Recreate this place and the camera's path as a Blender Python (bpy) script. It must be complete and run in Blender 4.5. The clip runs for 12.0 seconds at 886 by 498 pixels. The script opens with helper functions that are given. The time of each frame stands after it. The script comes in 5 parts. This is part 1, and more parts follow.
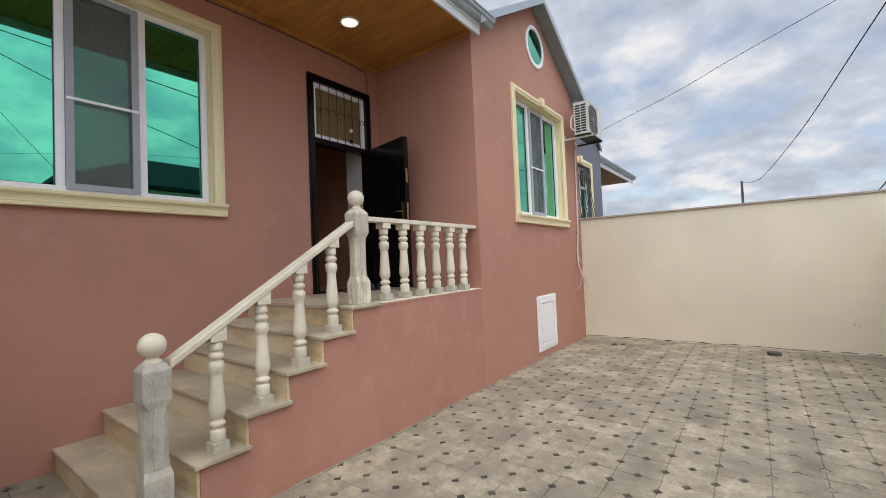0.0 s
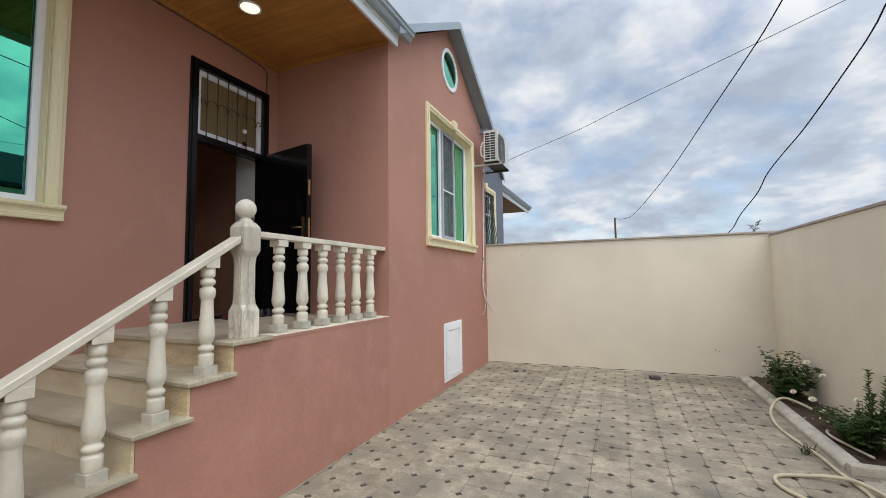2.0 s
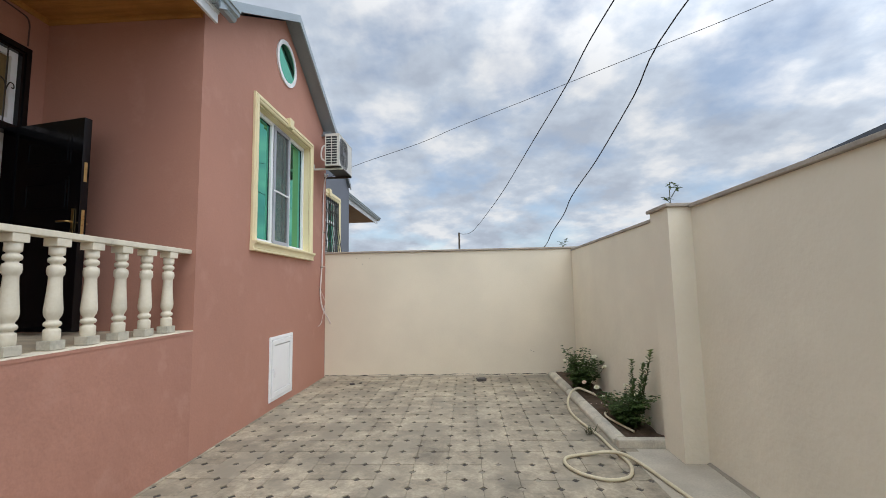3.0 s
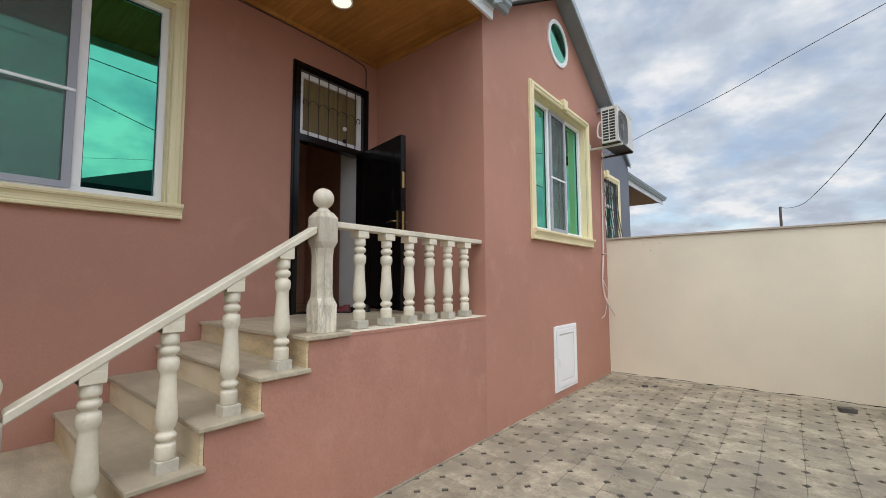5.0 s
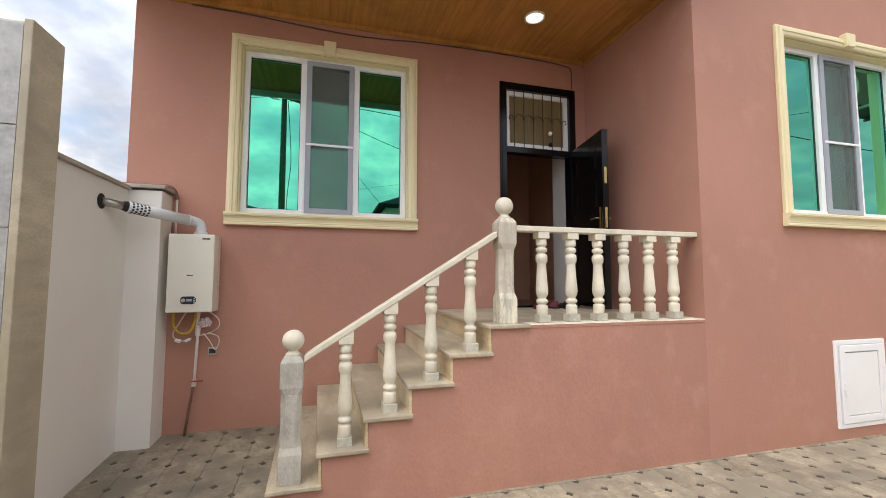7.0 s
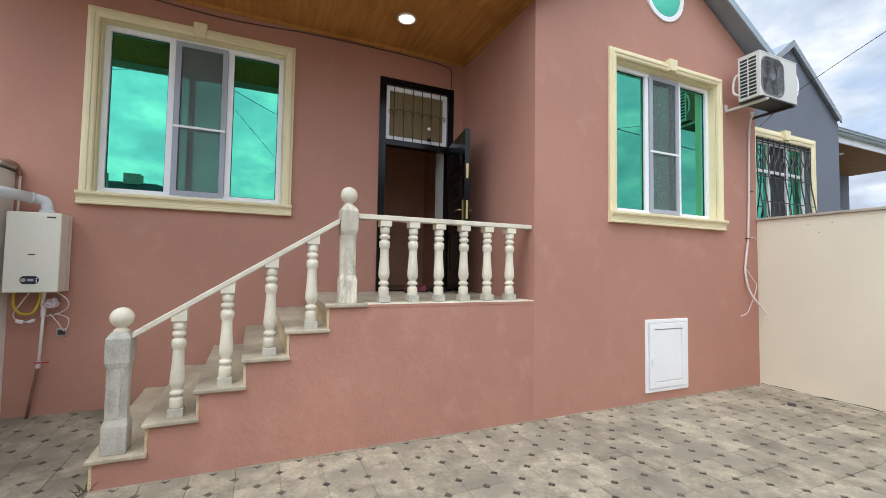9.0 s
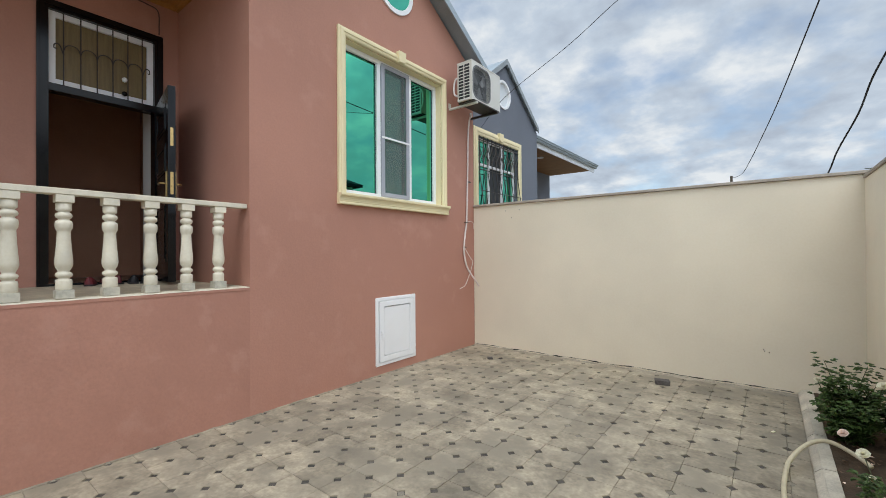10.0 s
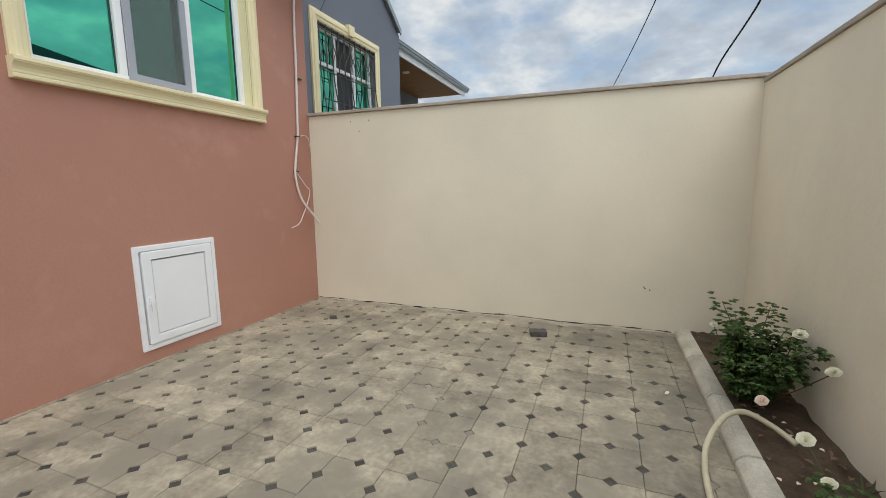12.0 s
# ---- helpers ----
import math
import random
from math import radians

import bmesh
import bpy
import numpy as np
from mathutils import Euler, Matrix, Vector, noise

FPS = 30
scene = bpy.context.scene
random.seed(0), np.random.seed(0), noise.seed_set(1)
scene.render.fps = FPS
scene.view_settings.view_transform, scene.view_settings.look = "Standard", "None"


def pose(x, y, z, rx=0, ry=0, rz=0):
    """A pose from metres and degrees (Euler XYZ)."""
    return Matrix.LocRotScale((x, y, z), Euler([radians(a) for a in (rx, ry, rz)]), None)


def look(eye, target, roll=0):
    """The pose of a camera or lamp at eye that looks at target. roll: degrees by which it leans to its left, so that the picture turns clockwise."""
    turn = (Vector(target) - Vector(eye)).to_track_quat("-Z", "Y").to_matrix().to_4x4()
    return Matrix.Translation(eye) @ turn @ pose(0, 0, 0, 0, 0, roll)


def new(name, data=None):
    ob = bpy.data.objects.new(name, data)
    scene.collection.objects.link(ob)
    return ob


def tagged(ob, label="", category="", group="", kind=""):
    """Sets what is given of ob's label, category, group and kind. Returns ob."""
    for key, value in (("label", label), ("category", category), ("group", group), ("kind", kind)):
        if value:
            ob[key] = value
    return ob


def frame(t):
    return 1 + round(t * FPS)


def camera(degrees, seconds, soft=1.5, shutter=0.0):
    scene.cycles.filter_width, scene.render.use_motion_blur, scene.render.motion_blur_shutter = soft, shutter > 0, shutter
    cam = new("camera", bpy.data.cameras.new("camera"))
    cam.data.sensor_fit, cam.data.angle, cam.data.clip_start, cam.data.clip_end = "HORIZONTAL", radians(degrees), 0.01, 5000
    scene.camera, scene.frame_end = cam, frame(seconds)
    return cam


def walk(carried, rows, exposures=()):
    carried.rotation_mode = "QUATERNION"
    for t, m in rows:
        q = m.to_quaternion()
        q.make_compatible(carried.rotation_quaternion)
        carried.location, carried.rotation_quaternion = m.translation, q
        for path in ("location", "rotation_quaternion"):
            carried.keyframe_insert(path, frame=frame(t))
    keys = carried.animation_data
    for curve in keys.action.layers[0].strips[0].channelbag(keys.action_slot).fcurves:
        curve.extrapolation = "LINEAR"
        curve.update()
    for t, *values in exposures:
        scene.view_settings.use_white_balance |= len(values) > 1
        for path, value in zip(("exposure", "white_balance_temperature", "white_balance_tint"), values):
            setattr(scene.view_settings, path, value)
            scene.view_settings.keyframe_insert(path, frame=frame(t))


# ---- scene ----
cam = camera(93.7, 12.0, soft=0.9)
PATH = [
    (0, (0.171, -0.068, 1.46), (-1.031, 1.529, 1.522), -2.4),
    (0.5, (0.118, -0.117, 1.456), (-1.435, 1.137, 1.576), -1.2),
    (1, (-0.039, -0.142, 1.45), (-1.641, 1.051, 1.562), -0.2),
    (1.5, (-0.186, -0.007, 1.48), (-1.475, 1.517, 1.6), -0.2),
    (2, (-0.133, 0.194, 1.519), (-0.912, 2.031, 1.665), -0.8),
    (2.5, (-0.001, 0.36, 1.504), (-0.261, 2.335, 1.683), -1.2),
    (2.7, (0.09, 0.376, 1.489), (-0.01, 2.364, 1.681), -1.1),
    (4.3, (-0.136, 0.675, 1.434), (-0.743, 2.576, 1.578), -1.0),
    (4.5, (-0.14, 0.74, 1.447), (-0.996, 2.541, 1.593), -0.9),
    (5, (-0.148, 0.717, 1.469), (-1.42, 2.252, 1.624), -0.3),
    (5.5, (0.053, 0.829, 1.488), (-1.461, 2.127, 1.647), 0.5),
    (6, (0.14, 1.071, 1.465), (-1.58, 2.077, 1.635), 0.0),
    (6.5, (0.261, 1.065, 1.505), (-1.617, 1.736, 1.666), -0.5),
    (6.7, (0.33, 1.008, 1.494), (-1.583, 1.572, 1.652), -0.5),
    (8.3, (0.729, 1.528, 1.41), (-1.2, 2.043, 1.529), 1.0),
    (8.5, (0.805, 1.595, 1.448), (-1.111, 2.156, 1.554), 0.9),
    (9, (0.984, 1.712, 1.432), (-0.846, 2.513, 1.525), 0.9),
    (9.5, (1.138, 1.993, 1.436), (-0.491, 3.152, 1.501), 0.5),
    (10, (1.272, 2.344, 1.432), (0.036, 3.916, 1.446), -0.4),
    (10.5, (1.223, 2.622, 1.376), (0.428, 4.455, 1.276), -0.6),
    (11, (1.069, 2.936, 1.372), (0.45, 4.828, 1.184), -1.9),
    (11.5, (0.98, 3.344, 1.319), (0.363, 5.23, 1.073), -2.4),
    (12, (0.842, 3.77, 1.298), (0.121, 5.613, 1.006), -0.6),
]
EXPOSURES = [(0, 0.18, 6650, 10), (0.5, 0.38, 6600, 10), (1, 0.46, 6250, 8), (2, 0.15, 6400, 8), (4.5, 0.08, 6500, 7), (5, 0.18, 6550, 8), (6, 0.4, 6650, 10),
             (6.5, 0.5, 7000, 11), (8.5, 0.55, 6300, 8), (9.5, 0.30, 6280, 7), (10.2, 0.10, 6450, 5), (11, 0.06, 6500, 4), (12, 0.06, 6550, 5)]
walk(cam, [(t, look(eye, target, roll)) for t, eye, target, roll in PATH], EXPOSURES)

# ---- world, sun, exposure ----
world = bpy.data.worlds.new("world")
scene.world = world
world.use_nodes = True
wn, wl = world.node_tree.nodes, world.node_tree.links
wn.clear()


def wnode(kind, **kw):
    n = wn.new(kind)
    for k, v in kw.items():
        n.inputs[k.replace("_", " ")].default_value = v
    return n


SUN_DIR = Vector((0.28, -0.36, 0.82)).normalized()
sky = wn.new("ShaderNodeTexSky")
sky.sky_type = "NISHITA"
sky.sun_disc = False
sky.sun_elevation = math.asin(SUN_DIR.z)
sky.sun_rotation = math.atan2(SUN_DIR.x, SUN_DIR.y)
sky_gain = wn.new("ShaderNodeVectorMath")
sky_gain.operation = "SCALE"
sky_gain.inputs["Scale"].default_value = 0.15
wl.new(sky.outputs[0], sky_gain.inputs[0])
coord = wn.new("ShaderNodeTexCoord")
sep = wn.new("ShaderNodeSeparateXYZ")
wl.new(coord.outputs["Generated"], sep.inputs[0])
lift = wn.new("ShaderNodeMath")
lift.operation = "MAXIMUM"
lift.inputs[1].default_value = 0.0
wl.new(sep.outputs[2], lift.inputs[0])
lift2 = wn.new("ShaderNodeMath")
lift2.operation = "ADD"
lift2.inputs[1].default_value = 0.30
wl.new(lift.outputs[0], lift2.inputs[0])
flat = []
for k in (0, 1):
    d = wn.new("ShaderNodeMath")
    d.operation = "DIVIDE"
    wl.new(sep.outputs[k], d.inputs[0])
    wl.new(lift2.outputs[0], d.inputs[1])
    flat.append(d)
comb = wn.new("ShaderNodeCombineXYZ")
wl.new(flat[0].outputs[0], comb.inputs[0])
wl.new(flat[1].outputs[0], comb.inputs[1])
cover = wnode("ShaderNodeTexNoise", Scale=3.2, Detail=8.0, Roughness=0.54, Distortion=0.0)
wl.new(comb.outputs[0], cover.inputs["Vector"])
cover_ramp = wn.new("ShaderNodeValToRGB")
cover_ramp.color_ramp.elements[0].position, cover_ramp.color_ramp.elements[1].position = 0.33, 0.52
cover_ramp.color_ramp.elements[0].color = (0.42, 0.42, 0.42, 1)
wl.new(cover.outputs[0], cover_ramp.inputs[0])
shade = wnode("ShaderNodeTexNoise", Scale=4.4, Detail=9.0, Roughness=0.54, Distortion=0.0)
shift = wn.new("ShaderNodeVectorMath")
shift.inputs[1].default_value = (7.3, 2.1, 4.0)
wl.new(comb.outputs[0], shift.inputs[0])
wl.new(shift.outputs[0], shade.inputs["Vector"])
cloud = wn.new("ShaderNodeValToRGB")
cr = cloud.color_ramp
cr.elements[0].position, cr.elements[0].color = 0.36, (0.41, 0.455, 0.545, 1)
cr.elements[1].position, cr.elements[1].color = 0.64, (0.75, 0.755, 0.785, 1)
mid = cr.elements.new(0.5)
mid.color = (0.51, 0.565, 0.66, 1)
wl.new(shade.outputs[0], cloud.inputs[0])
mixc = wn.new("ShaderNodeMixRGB")
wl.new(cover_ramp.outputs[0], mixc.inputs[0])
wl.new(sky_gain.outputs[0], mixc.inputs[1])
# clouds are brighter towards the veiled sun
facing = wn.new("ShaderNodeVectorMath")
facing.operation = "DOT_PRODUCT"
facing.inputs[1].default_value = SUN_DIR
wl.new(coord.outputs["Generated"], facing.inputs[0])
glow = wn.new("ShaderNodeMapRange")
glow.interpolation_type = "LINEAR"
for key, value in (("From Min", 0.12), ("From Max", 1.0), ("To Min", 1.0), ("To Max", 3.0)):
    glow.inputs[key].default_value = value
wl.new(facing.outputs["Value"], glow.inputs[0])
lit = wn.new("ShaderNodeVectorMath")
lit.operation = "SCALE"
wl.new(cloud.outputs[0], lit.inputs[0])
wl.new(glow.outputs[0], lit.inputs["Scale"])
wl.new(lit.outputs[0], mixc.inputs[2])
bg = wn.new("ShaderNodeBackground")
bg.inputs[1].default_value = 1.0
wl.new(mixc.outputs[0], bg.inputs[0])
wout = wn.new("ShaderNodeOutputWorld")
wl.new(bg.outputs[0], wout.inputs[0])

sun = new("sun", bpy.data.lights.new("sun", "SUN"))
sun.data.energy, sun.data.angle, sun.data.color = 0.8, radians(30), (1.0, 0.93, 0.84)
sun.matrix_world = look(SUN_DIR * 30, (0, 0, 0))

# ---- materials ----
MATS = {}


def material(name, base, rough=0.6, metal=0.0, vary=0.12, scale=3.0, fine=60.0, bump=0.15, stain=None, stain_at=0.55,
             per_object=0.0, per_island=0.0, stretch=(1, 1, 1), spec=0.5, transmission=0.0, emit=None, blotch=None, blotch_at=0.6, blotch_scale=1.3, wavy=0.0):
    """Base colour varied at two scales, optional stains, fine relief."""
    if name in MATS:
        return MATS[name]
    m = bpy.data.materials.new(name)
    m.use_nodes = True
    n, l = m.node_tree.nodes, m.node_tree.links
    b = n["Principled BSDF"]
    mp = n.new("ShaderNodeMapping")
    mp.inputs["Scale"].default_value = stretch
    geo = n.new("ShaderNodeNewGeometry")
    l.new(geo.outputs["Position"], mp.inputs[0])
    big = n.new("ShaderNodeTexNoise")
    big.inputs["Scale"].default_value, big.inputs["Detail"].default_value = scale, 5
    l.new(mp.outputs[0], big.inputs["Vector"])
    small = n.new("ShaderNodeTexNoise")
    small.inputs["Scale"].default_value, small.inputs["Detail"].default_value = fine, 3
    l.new(mp.outputs[0], small.inputs["Vector"])
    ramp = n.new("ShaderNodeValToRGB")
    lo, hi = [c * (1 - vary) for c in base], [min(1, c * (1 + vary)) for c in base]
    ramp.color_ramp.elements[0].color, ramp.color_ramp.elements[1].color = (*lo, 1), (*hi, 1)
    ramp.color_ramp.elements[0].position, ramp.color_ramp.elements[1].position = 0.3, 0.7
    l.new(big.outputs[0], ramp.inputs[0])
    col = ramp.outputs[0]
    if vary > 0:
        fm = n.new("ShaderNodeMixRGB")
        fm.blend_type = "OVERLAY"
        fm.inputs[0].default_value = min(0.6, vary * 1.6)
        l.new(col, fm.inputs[1])
        l.new(small.outputs[0], fm.inputs[2])
        col = fm.outputs[0]
    if stain:
        sn = n.new("ShaderNodeTexNoise")
        sn.inputs["Scale"].default_value, sn.inputs["Detail"].default_value = scale * 0.37, 7
        l.new(geo.outputs["Position"], sn.inputs["Vector"])
        sr = n.new("ShaderNodeValToRGB")
        sr.color_ramp.elements[0].position, sr.color_ramp.elements[1].position = stain_at, stain_at + 0.16
        l.new(sn.outputs[0], sr.inputs[0])
        sm = n.new("ShaderNodeMixRGB")
        sm.inputs[2].default_value = (*stain, 1)
        l.new(sr.outputs[0], sm.inputs[0])
        l.new(col, sm.inputs[1])
        col = sm.outputs[0]
    if blotch:
        bn = n.new("ShaderNodeTexNoise")
        bn.inputs["Scale"].default_value, bn.inputs["Detail"].default_value, bn.inputs["Roughness"].default_value = blotch_scale, 8, 0.65
        l.new(geo.outputs["Position"], bn.inputs["Vector"])
        br_ = n.new("ShaderNodeValToRGB")
        br_.color_ramp.elements[0].position, br_.color_ramp.elements[1].position = blotch_at, blotch_at + 0.22
        l.new(bn.outputs[0], br_.inputs[0])
        bx_ = n.new("ShaderNodeMixRGB")
        bx_.inputs[2].default_value = (*blotch, 1)
        l.new(br_.outputs[0], bx_.inputs[0])
        l.new(col, bx_.inputs[1])
        col = bx_.outputs[0]
    for amount, out in ((per_object, n.new("ShaderNodeObjectInfo").outputs["Random"]), (per_island, geo.outputs["Random Per Island"])):
        if amount:
            mr = n.new("ShaderNodeMapRange")
            mr.inputs["To Min"].default_value, mr.inputs["To Max"].default_value = 1 - amount, 1 + amount
            l.new(out, mr.inputs[0])
            sc = n.new("ShaderNodeVectorMath")
            sc.operation = "SCALE"
            l.new(col, sc.inputs[0])
            l.new(mr.outputs[0], sc.inputs["Scale"])
            col = sc.outputs[0]
    l.new(col, b.inputs["Base Color"])
    b.inputs["Metallic"].default_value = metal
    b.inputs["Specular IOR Level"].default_value = spec
    b.inputs["Transmission Weight"].default_value = transmission
    rr = n.new("ShaderNodeMapRange")
    rr.inputs["To Min"].default_value, rr.inputs["To Max"].default_value = max(0.02, rough - 0.08), min(1, rough + 0.08)
    l.new(small.outputs[0], rr.inputs[0])
    l.new(rr.outputs[0], b.inputs["Roughness"])
    if bump:
        bp = n.new("ShaderNodeBump")
        bp.inputs["Strength"].default_value, bp.inputs["Distance"].default_value = bump, 0.004
        l.new(small.outputs[0], bp.inputs["Height"])
        l.new(bp.outputs[0], b.inputs["Normal"])
        if wavy:
            wv = n.new("ShaderNodeTexNoise")
            wv.inputs["Scale"].default_value, wv.inputs["Detail"].default_value = 7.0, 4
            l.new(geo.outputs["Position"], wv.inputs["Vector"])
            wb = n.new("ShaderNodeBump")
            wb.inputs["Strength"].default_value, wb.inputs["Distance"].default_value = wavy, 0.02
            l.new(wv.outputs[0], wb.inputs["Height"])
            l.new(wb.outputs[0], bp.inputs["Normal"])
    if emit:
        b.inputs["Emission Color"].default_value, b.inputs["Emission Strength"].default_value = (*emit[0], 1), emit[1]
    MATS[name] = m
    return m


PINK = material("pink_plaster", (0.455, 0.226, 0.165), 0.8, vary=0.06, scale=0.9, fine=60, bump=0.25, stain=(0.425, 0.207, 0.152), stain_at=0.5, blotch=(0.495, 0.262, 0.197), blotch_at=0.56, blotch_scale=2.6, wavy=0.22)
PINK_ROUGH = material("trowelled_pink_plaster", (0.455, 0.226, 0.165), 0.85, vary=0.08, scale=1.6, fine=48, bump=0.4, stain=(0.415, 0.204, 0.15), stain_at=0.48, blotch=(0.50, 0.272, 0.208), blotch_at=0.55, blotch_scale=3.2, wavy=0.55)
CREAM_ROUGH = material("rough_cream_plaster", (0.84, 0.765, 0.61), 0.85, vary=0.06, scale=1.3, fine=36, bump=0.45, stain=(0.79, 0.715, 0.565), stain_at=0.5, wavy=0.3)
CREAM = material("cream_plaster", (0.77, 0.69, 0.54), 0.85, vary=0.06, scale=1.1, fine=42, bump=0.16, stain=(0.735, 0.655, 0.51), stain_at=0.5, wavy=0.06)
PALE_WALL = material("pale_grey_plaster", (0.82, 0.79, 0.735), 0.85, vary=0.04, scale=1.1, fine=28, bump=0.25, stain=(0.76, 0.73, 0.675), stain_at=0.5)
GREY_WALL = material("grey_plaster", (0.15, 0.165, 0.2), 0.8, vary=0.06, scale=1, fine=120, bump=0.3)
TRIM = material("cream_trim", (0.80, 0.70, 0.44), 0.6, vary=0.05, scale=2, fine=80, bump=0.15)
STONE = material("sawn_limestone", (0.47, 0.405, 0.295), 0.55, vary=0.2, scale=3.0, fine=45, bump=0.15, stain=(0.35, 0.30, 0.22), stain_at=0.48, per_object=0.06, stretch=(1, 3.5, 3.5), blotch=(0.62, 0.56, 0.44), blotch_at=0.60, blotch_scale=5)
STONE_GOLD = material("golden_banded_limestone", (0.58, 0.45, 0.27), 0.55, vary=0.26, scale=2.6, fine=30, bump=0.12, stain=(0.66, 0.58, 0.42), stain_at=0.47, per_object=0.09, stretch=(1.3, 1, 5), blotch=(0.42, 0.33, 0.21), blotch_at=0.60, blotch_scale=6)
STONE_PALE = material("pale_limestone", (0.72, 0.66, 0.53), 0.6, vary=0.10, scale=6, fine=50, bump=0.22, stain=(0.55, 0.50, 0.40), stain_at=0.56, per_object=0.06, blotch=(0.36, 0.32, 0.25), blotch_at=0.63, blotch_scale=15)
STONE_VEIN = material("veined_limestone", (0.66, 0.605, 0.485), 0.6, vary=0.38, scale=5, fine=40, bump=0.3, stretch=(5, 5, 0.9), stain=(0.48, 0.43, 0.34), stain_at=0.46, blotch=(0.33, 0.295, 0.235), blotch_at=0.55, blotch_scale=9)
STONE_GREY = material("grey_marble", (0.43, 0.405, 0.35), 0.6, vary=0.2, scale=7, fine=50, bump=0.3, stretch=(2, 2, 0.8), stain=(0.62, 0.58, 0.49), stain_at=0.54, blotch=(0.30, 0.28, 0.24), blotch_at=0.58, blotch_scale=8)
STONE_FOOT = material("green_grey_limestone", (0.47, 0.445, 0.37), 0.6, vary=0.18, scale=7, fine=50, bump=0.2, stain=(0.60, 0.55, 0.45), stain_at=0.52)
PILLAR_TILE = material("grey_slate_tile", (0.36, 0.355, 0.345), 0.5, vary=0.20, scale=9, fine=40, bump=0.25, stain=(0.47, 0.465, 0.45), stain_at=0.53, per_object=0.06, blotch=(0.62, 0.61, 0.58), blotch_at=0.66, blotch_scale=5)
GROUT = material("pale_grout", (0.6, 0.58, 0.53), 0.9, vary=0.1)
PVC = material("white_pvc", (0.88, 0.88, 0.89), 0.35, vary=0.02, bump=0.02)
PVC_GREY = material("grey_net_frame", (0.36, 0.37, 0.42), 0.45, vary=0.03, bump=0.02)
BLACK_DOOR = material("black_steel", (0.005, 0.0045, 0.0055), 0.16, vary=0.05, bump=0.0, spec=0.3)
GOLD = material("brushed_brass", (0.62, 0.43, 0.18), 0.3, 1.0, vary=0.1, bump=0.03)
IRON = material("wrought_iron", (0.07, 0.062, 0.055), 0.45, 0.6, vary=0.2)
AMBER = material("amber_curtain", (0.19, 0.135, 0.055), 0.5, vary=0.18, scale=4, fine=60, stretch=(1, 9, 0.6), bump=0.2)
WOOD = material("varnished_pine", (0.46, 0.215, 0.06), 0.62, vary=0.16, scale=2.2, fine=24, bump=0.1, stretch=(0.6, 9, 6), per_island=0.06, spec=0.15, blotch=(0.33, 0.145, 0.04), blotch_at=0.5, blotch_scale=1.6)
WOOD_SHADED = material("shaded_soffit_board", (0.24, 0.125, 0.05), 0.6, vary=0.2, scale=2.2, fine=24, bump=0.1, stretch=(0.6, 9, 6), spec=0.2)
FASCIA = material("white_fascia", (0.72, 0.74, 0.76), 0.4, vary=0.04, bump=0.03)
SHEET = material("blue_grey_sheet_metal", (0.33, 0.39, 0.43), 0.38, 0.3, vary=0.08, scale=2, bump=0.05)
ROOF_UNDER = material("grey_roof_lining", (0.27, 0.30, 0.32), 0.6, vary=0.08)
ROOF_DARK = material("dark_roof_sheet", (0.018, 0.021, 0.026), 0.8, vary=0.15, spec=0.1)
CAP = material("wall_coping", (0.40, 0.35, 0.29), 0.7, vary=0.15, scale=4, fine=60, bump=0.3)
TILE = material("concrete_paver", (0.358, 0.307, 0.225), 0.75, vary=0.26, scale=7, fine=34, bump=0.6, blotch=(0.125, 0.109, 0.084), blotch_at=0.53, blotch_scale=1.5, stain=(0.27, 0.236, 0.178), stain_at=0.47, per_object=0.13, per_island=0.06)
INSERT = material("dark_paver_recess", (0.078, 0.069, 0.058), 0.9, vary=0.35, scale=2.0, fine=60, bump=0.3, per_island=0.4, stain=(0.17, 0.152, 0.124), stain_at=0.62)
SCREED = material("cement_screed", (0.50, 0.45, 0.36), 0.85, vary=0.14, scale=3, fine=60, bump=0.3, stain=(0.40, 0.35, 0.27), stain_at=0.5)
SAND = material("sand_bed", (0.34, 0.31, 0.25), 0.95, vary=0.2, scale=5, fine=150, bump=0.4)
SAND_FILL = material("dried_sand_fill", (0.25, 0.225, 0.178), 0.95, vary=0.2, scale=9, fine=90, bump=0.5, per_island=0.2)
MORTAR = material("mortar_smear", (0.33, 0.29, 0.225), 0.95, vary=0.2, scale=6, fine=90, bump=0.6)
SOIL = material("garden_soil", (0.088, 0.056, 0.032), 0.95, vary=0.35, scale=8, fine=70, bump=1.0)
EARTH = material("dry_earth", (0.22, 0.19, 0.14), 0.95, vary=0.2, scale=0.2, fine=8, bump=0.3)
KERB = material("concrete_kerb", (0.56, 0.51, 0.41), 0.8, vary=0.18, scale=6, fine=70, bump=0.4, per_object=0.08)
LEAF = material("rose_leaf", (0.070, 0.115, 0.028), 0.5, vary=0.25, scale=9, fine=50, bump=0.1, per_island=0.45, spec=0.3)
LEAF_NEW = material("young_leaf", (0.11, 0.165, 0.035), 0.45, vary=0.2, scale=9, bump=0.1, per_island=0.35, spec=0.3)
DRY_LEAF = material("dry_leaf", (0.17, 0.10, 0.055), 0.8, vary=0.3, scale=15, bump=0.1, per_island=0.5)
STEM = material("rose_stem", (0.07, 0.075, 0.03), 0.6, vary=0.2, scale=9)
PETAL = material("cream_petal", (0.9, 0.86, 0.66), 0.6, vary=0.05, scale=20, bump=0.05)
PETAL_PINK = material("blush_petal", (0.88, 0.70, 0.58), 0.6, vary=0.08, scale=20, bump=0.05)
HOSE = material("cream_rubber_hose", (0.62, 0.55, 0.38), 0.5, vary=0.1, scale=9, bump=0.1)
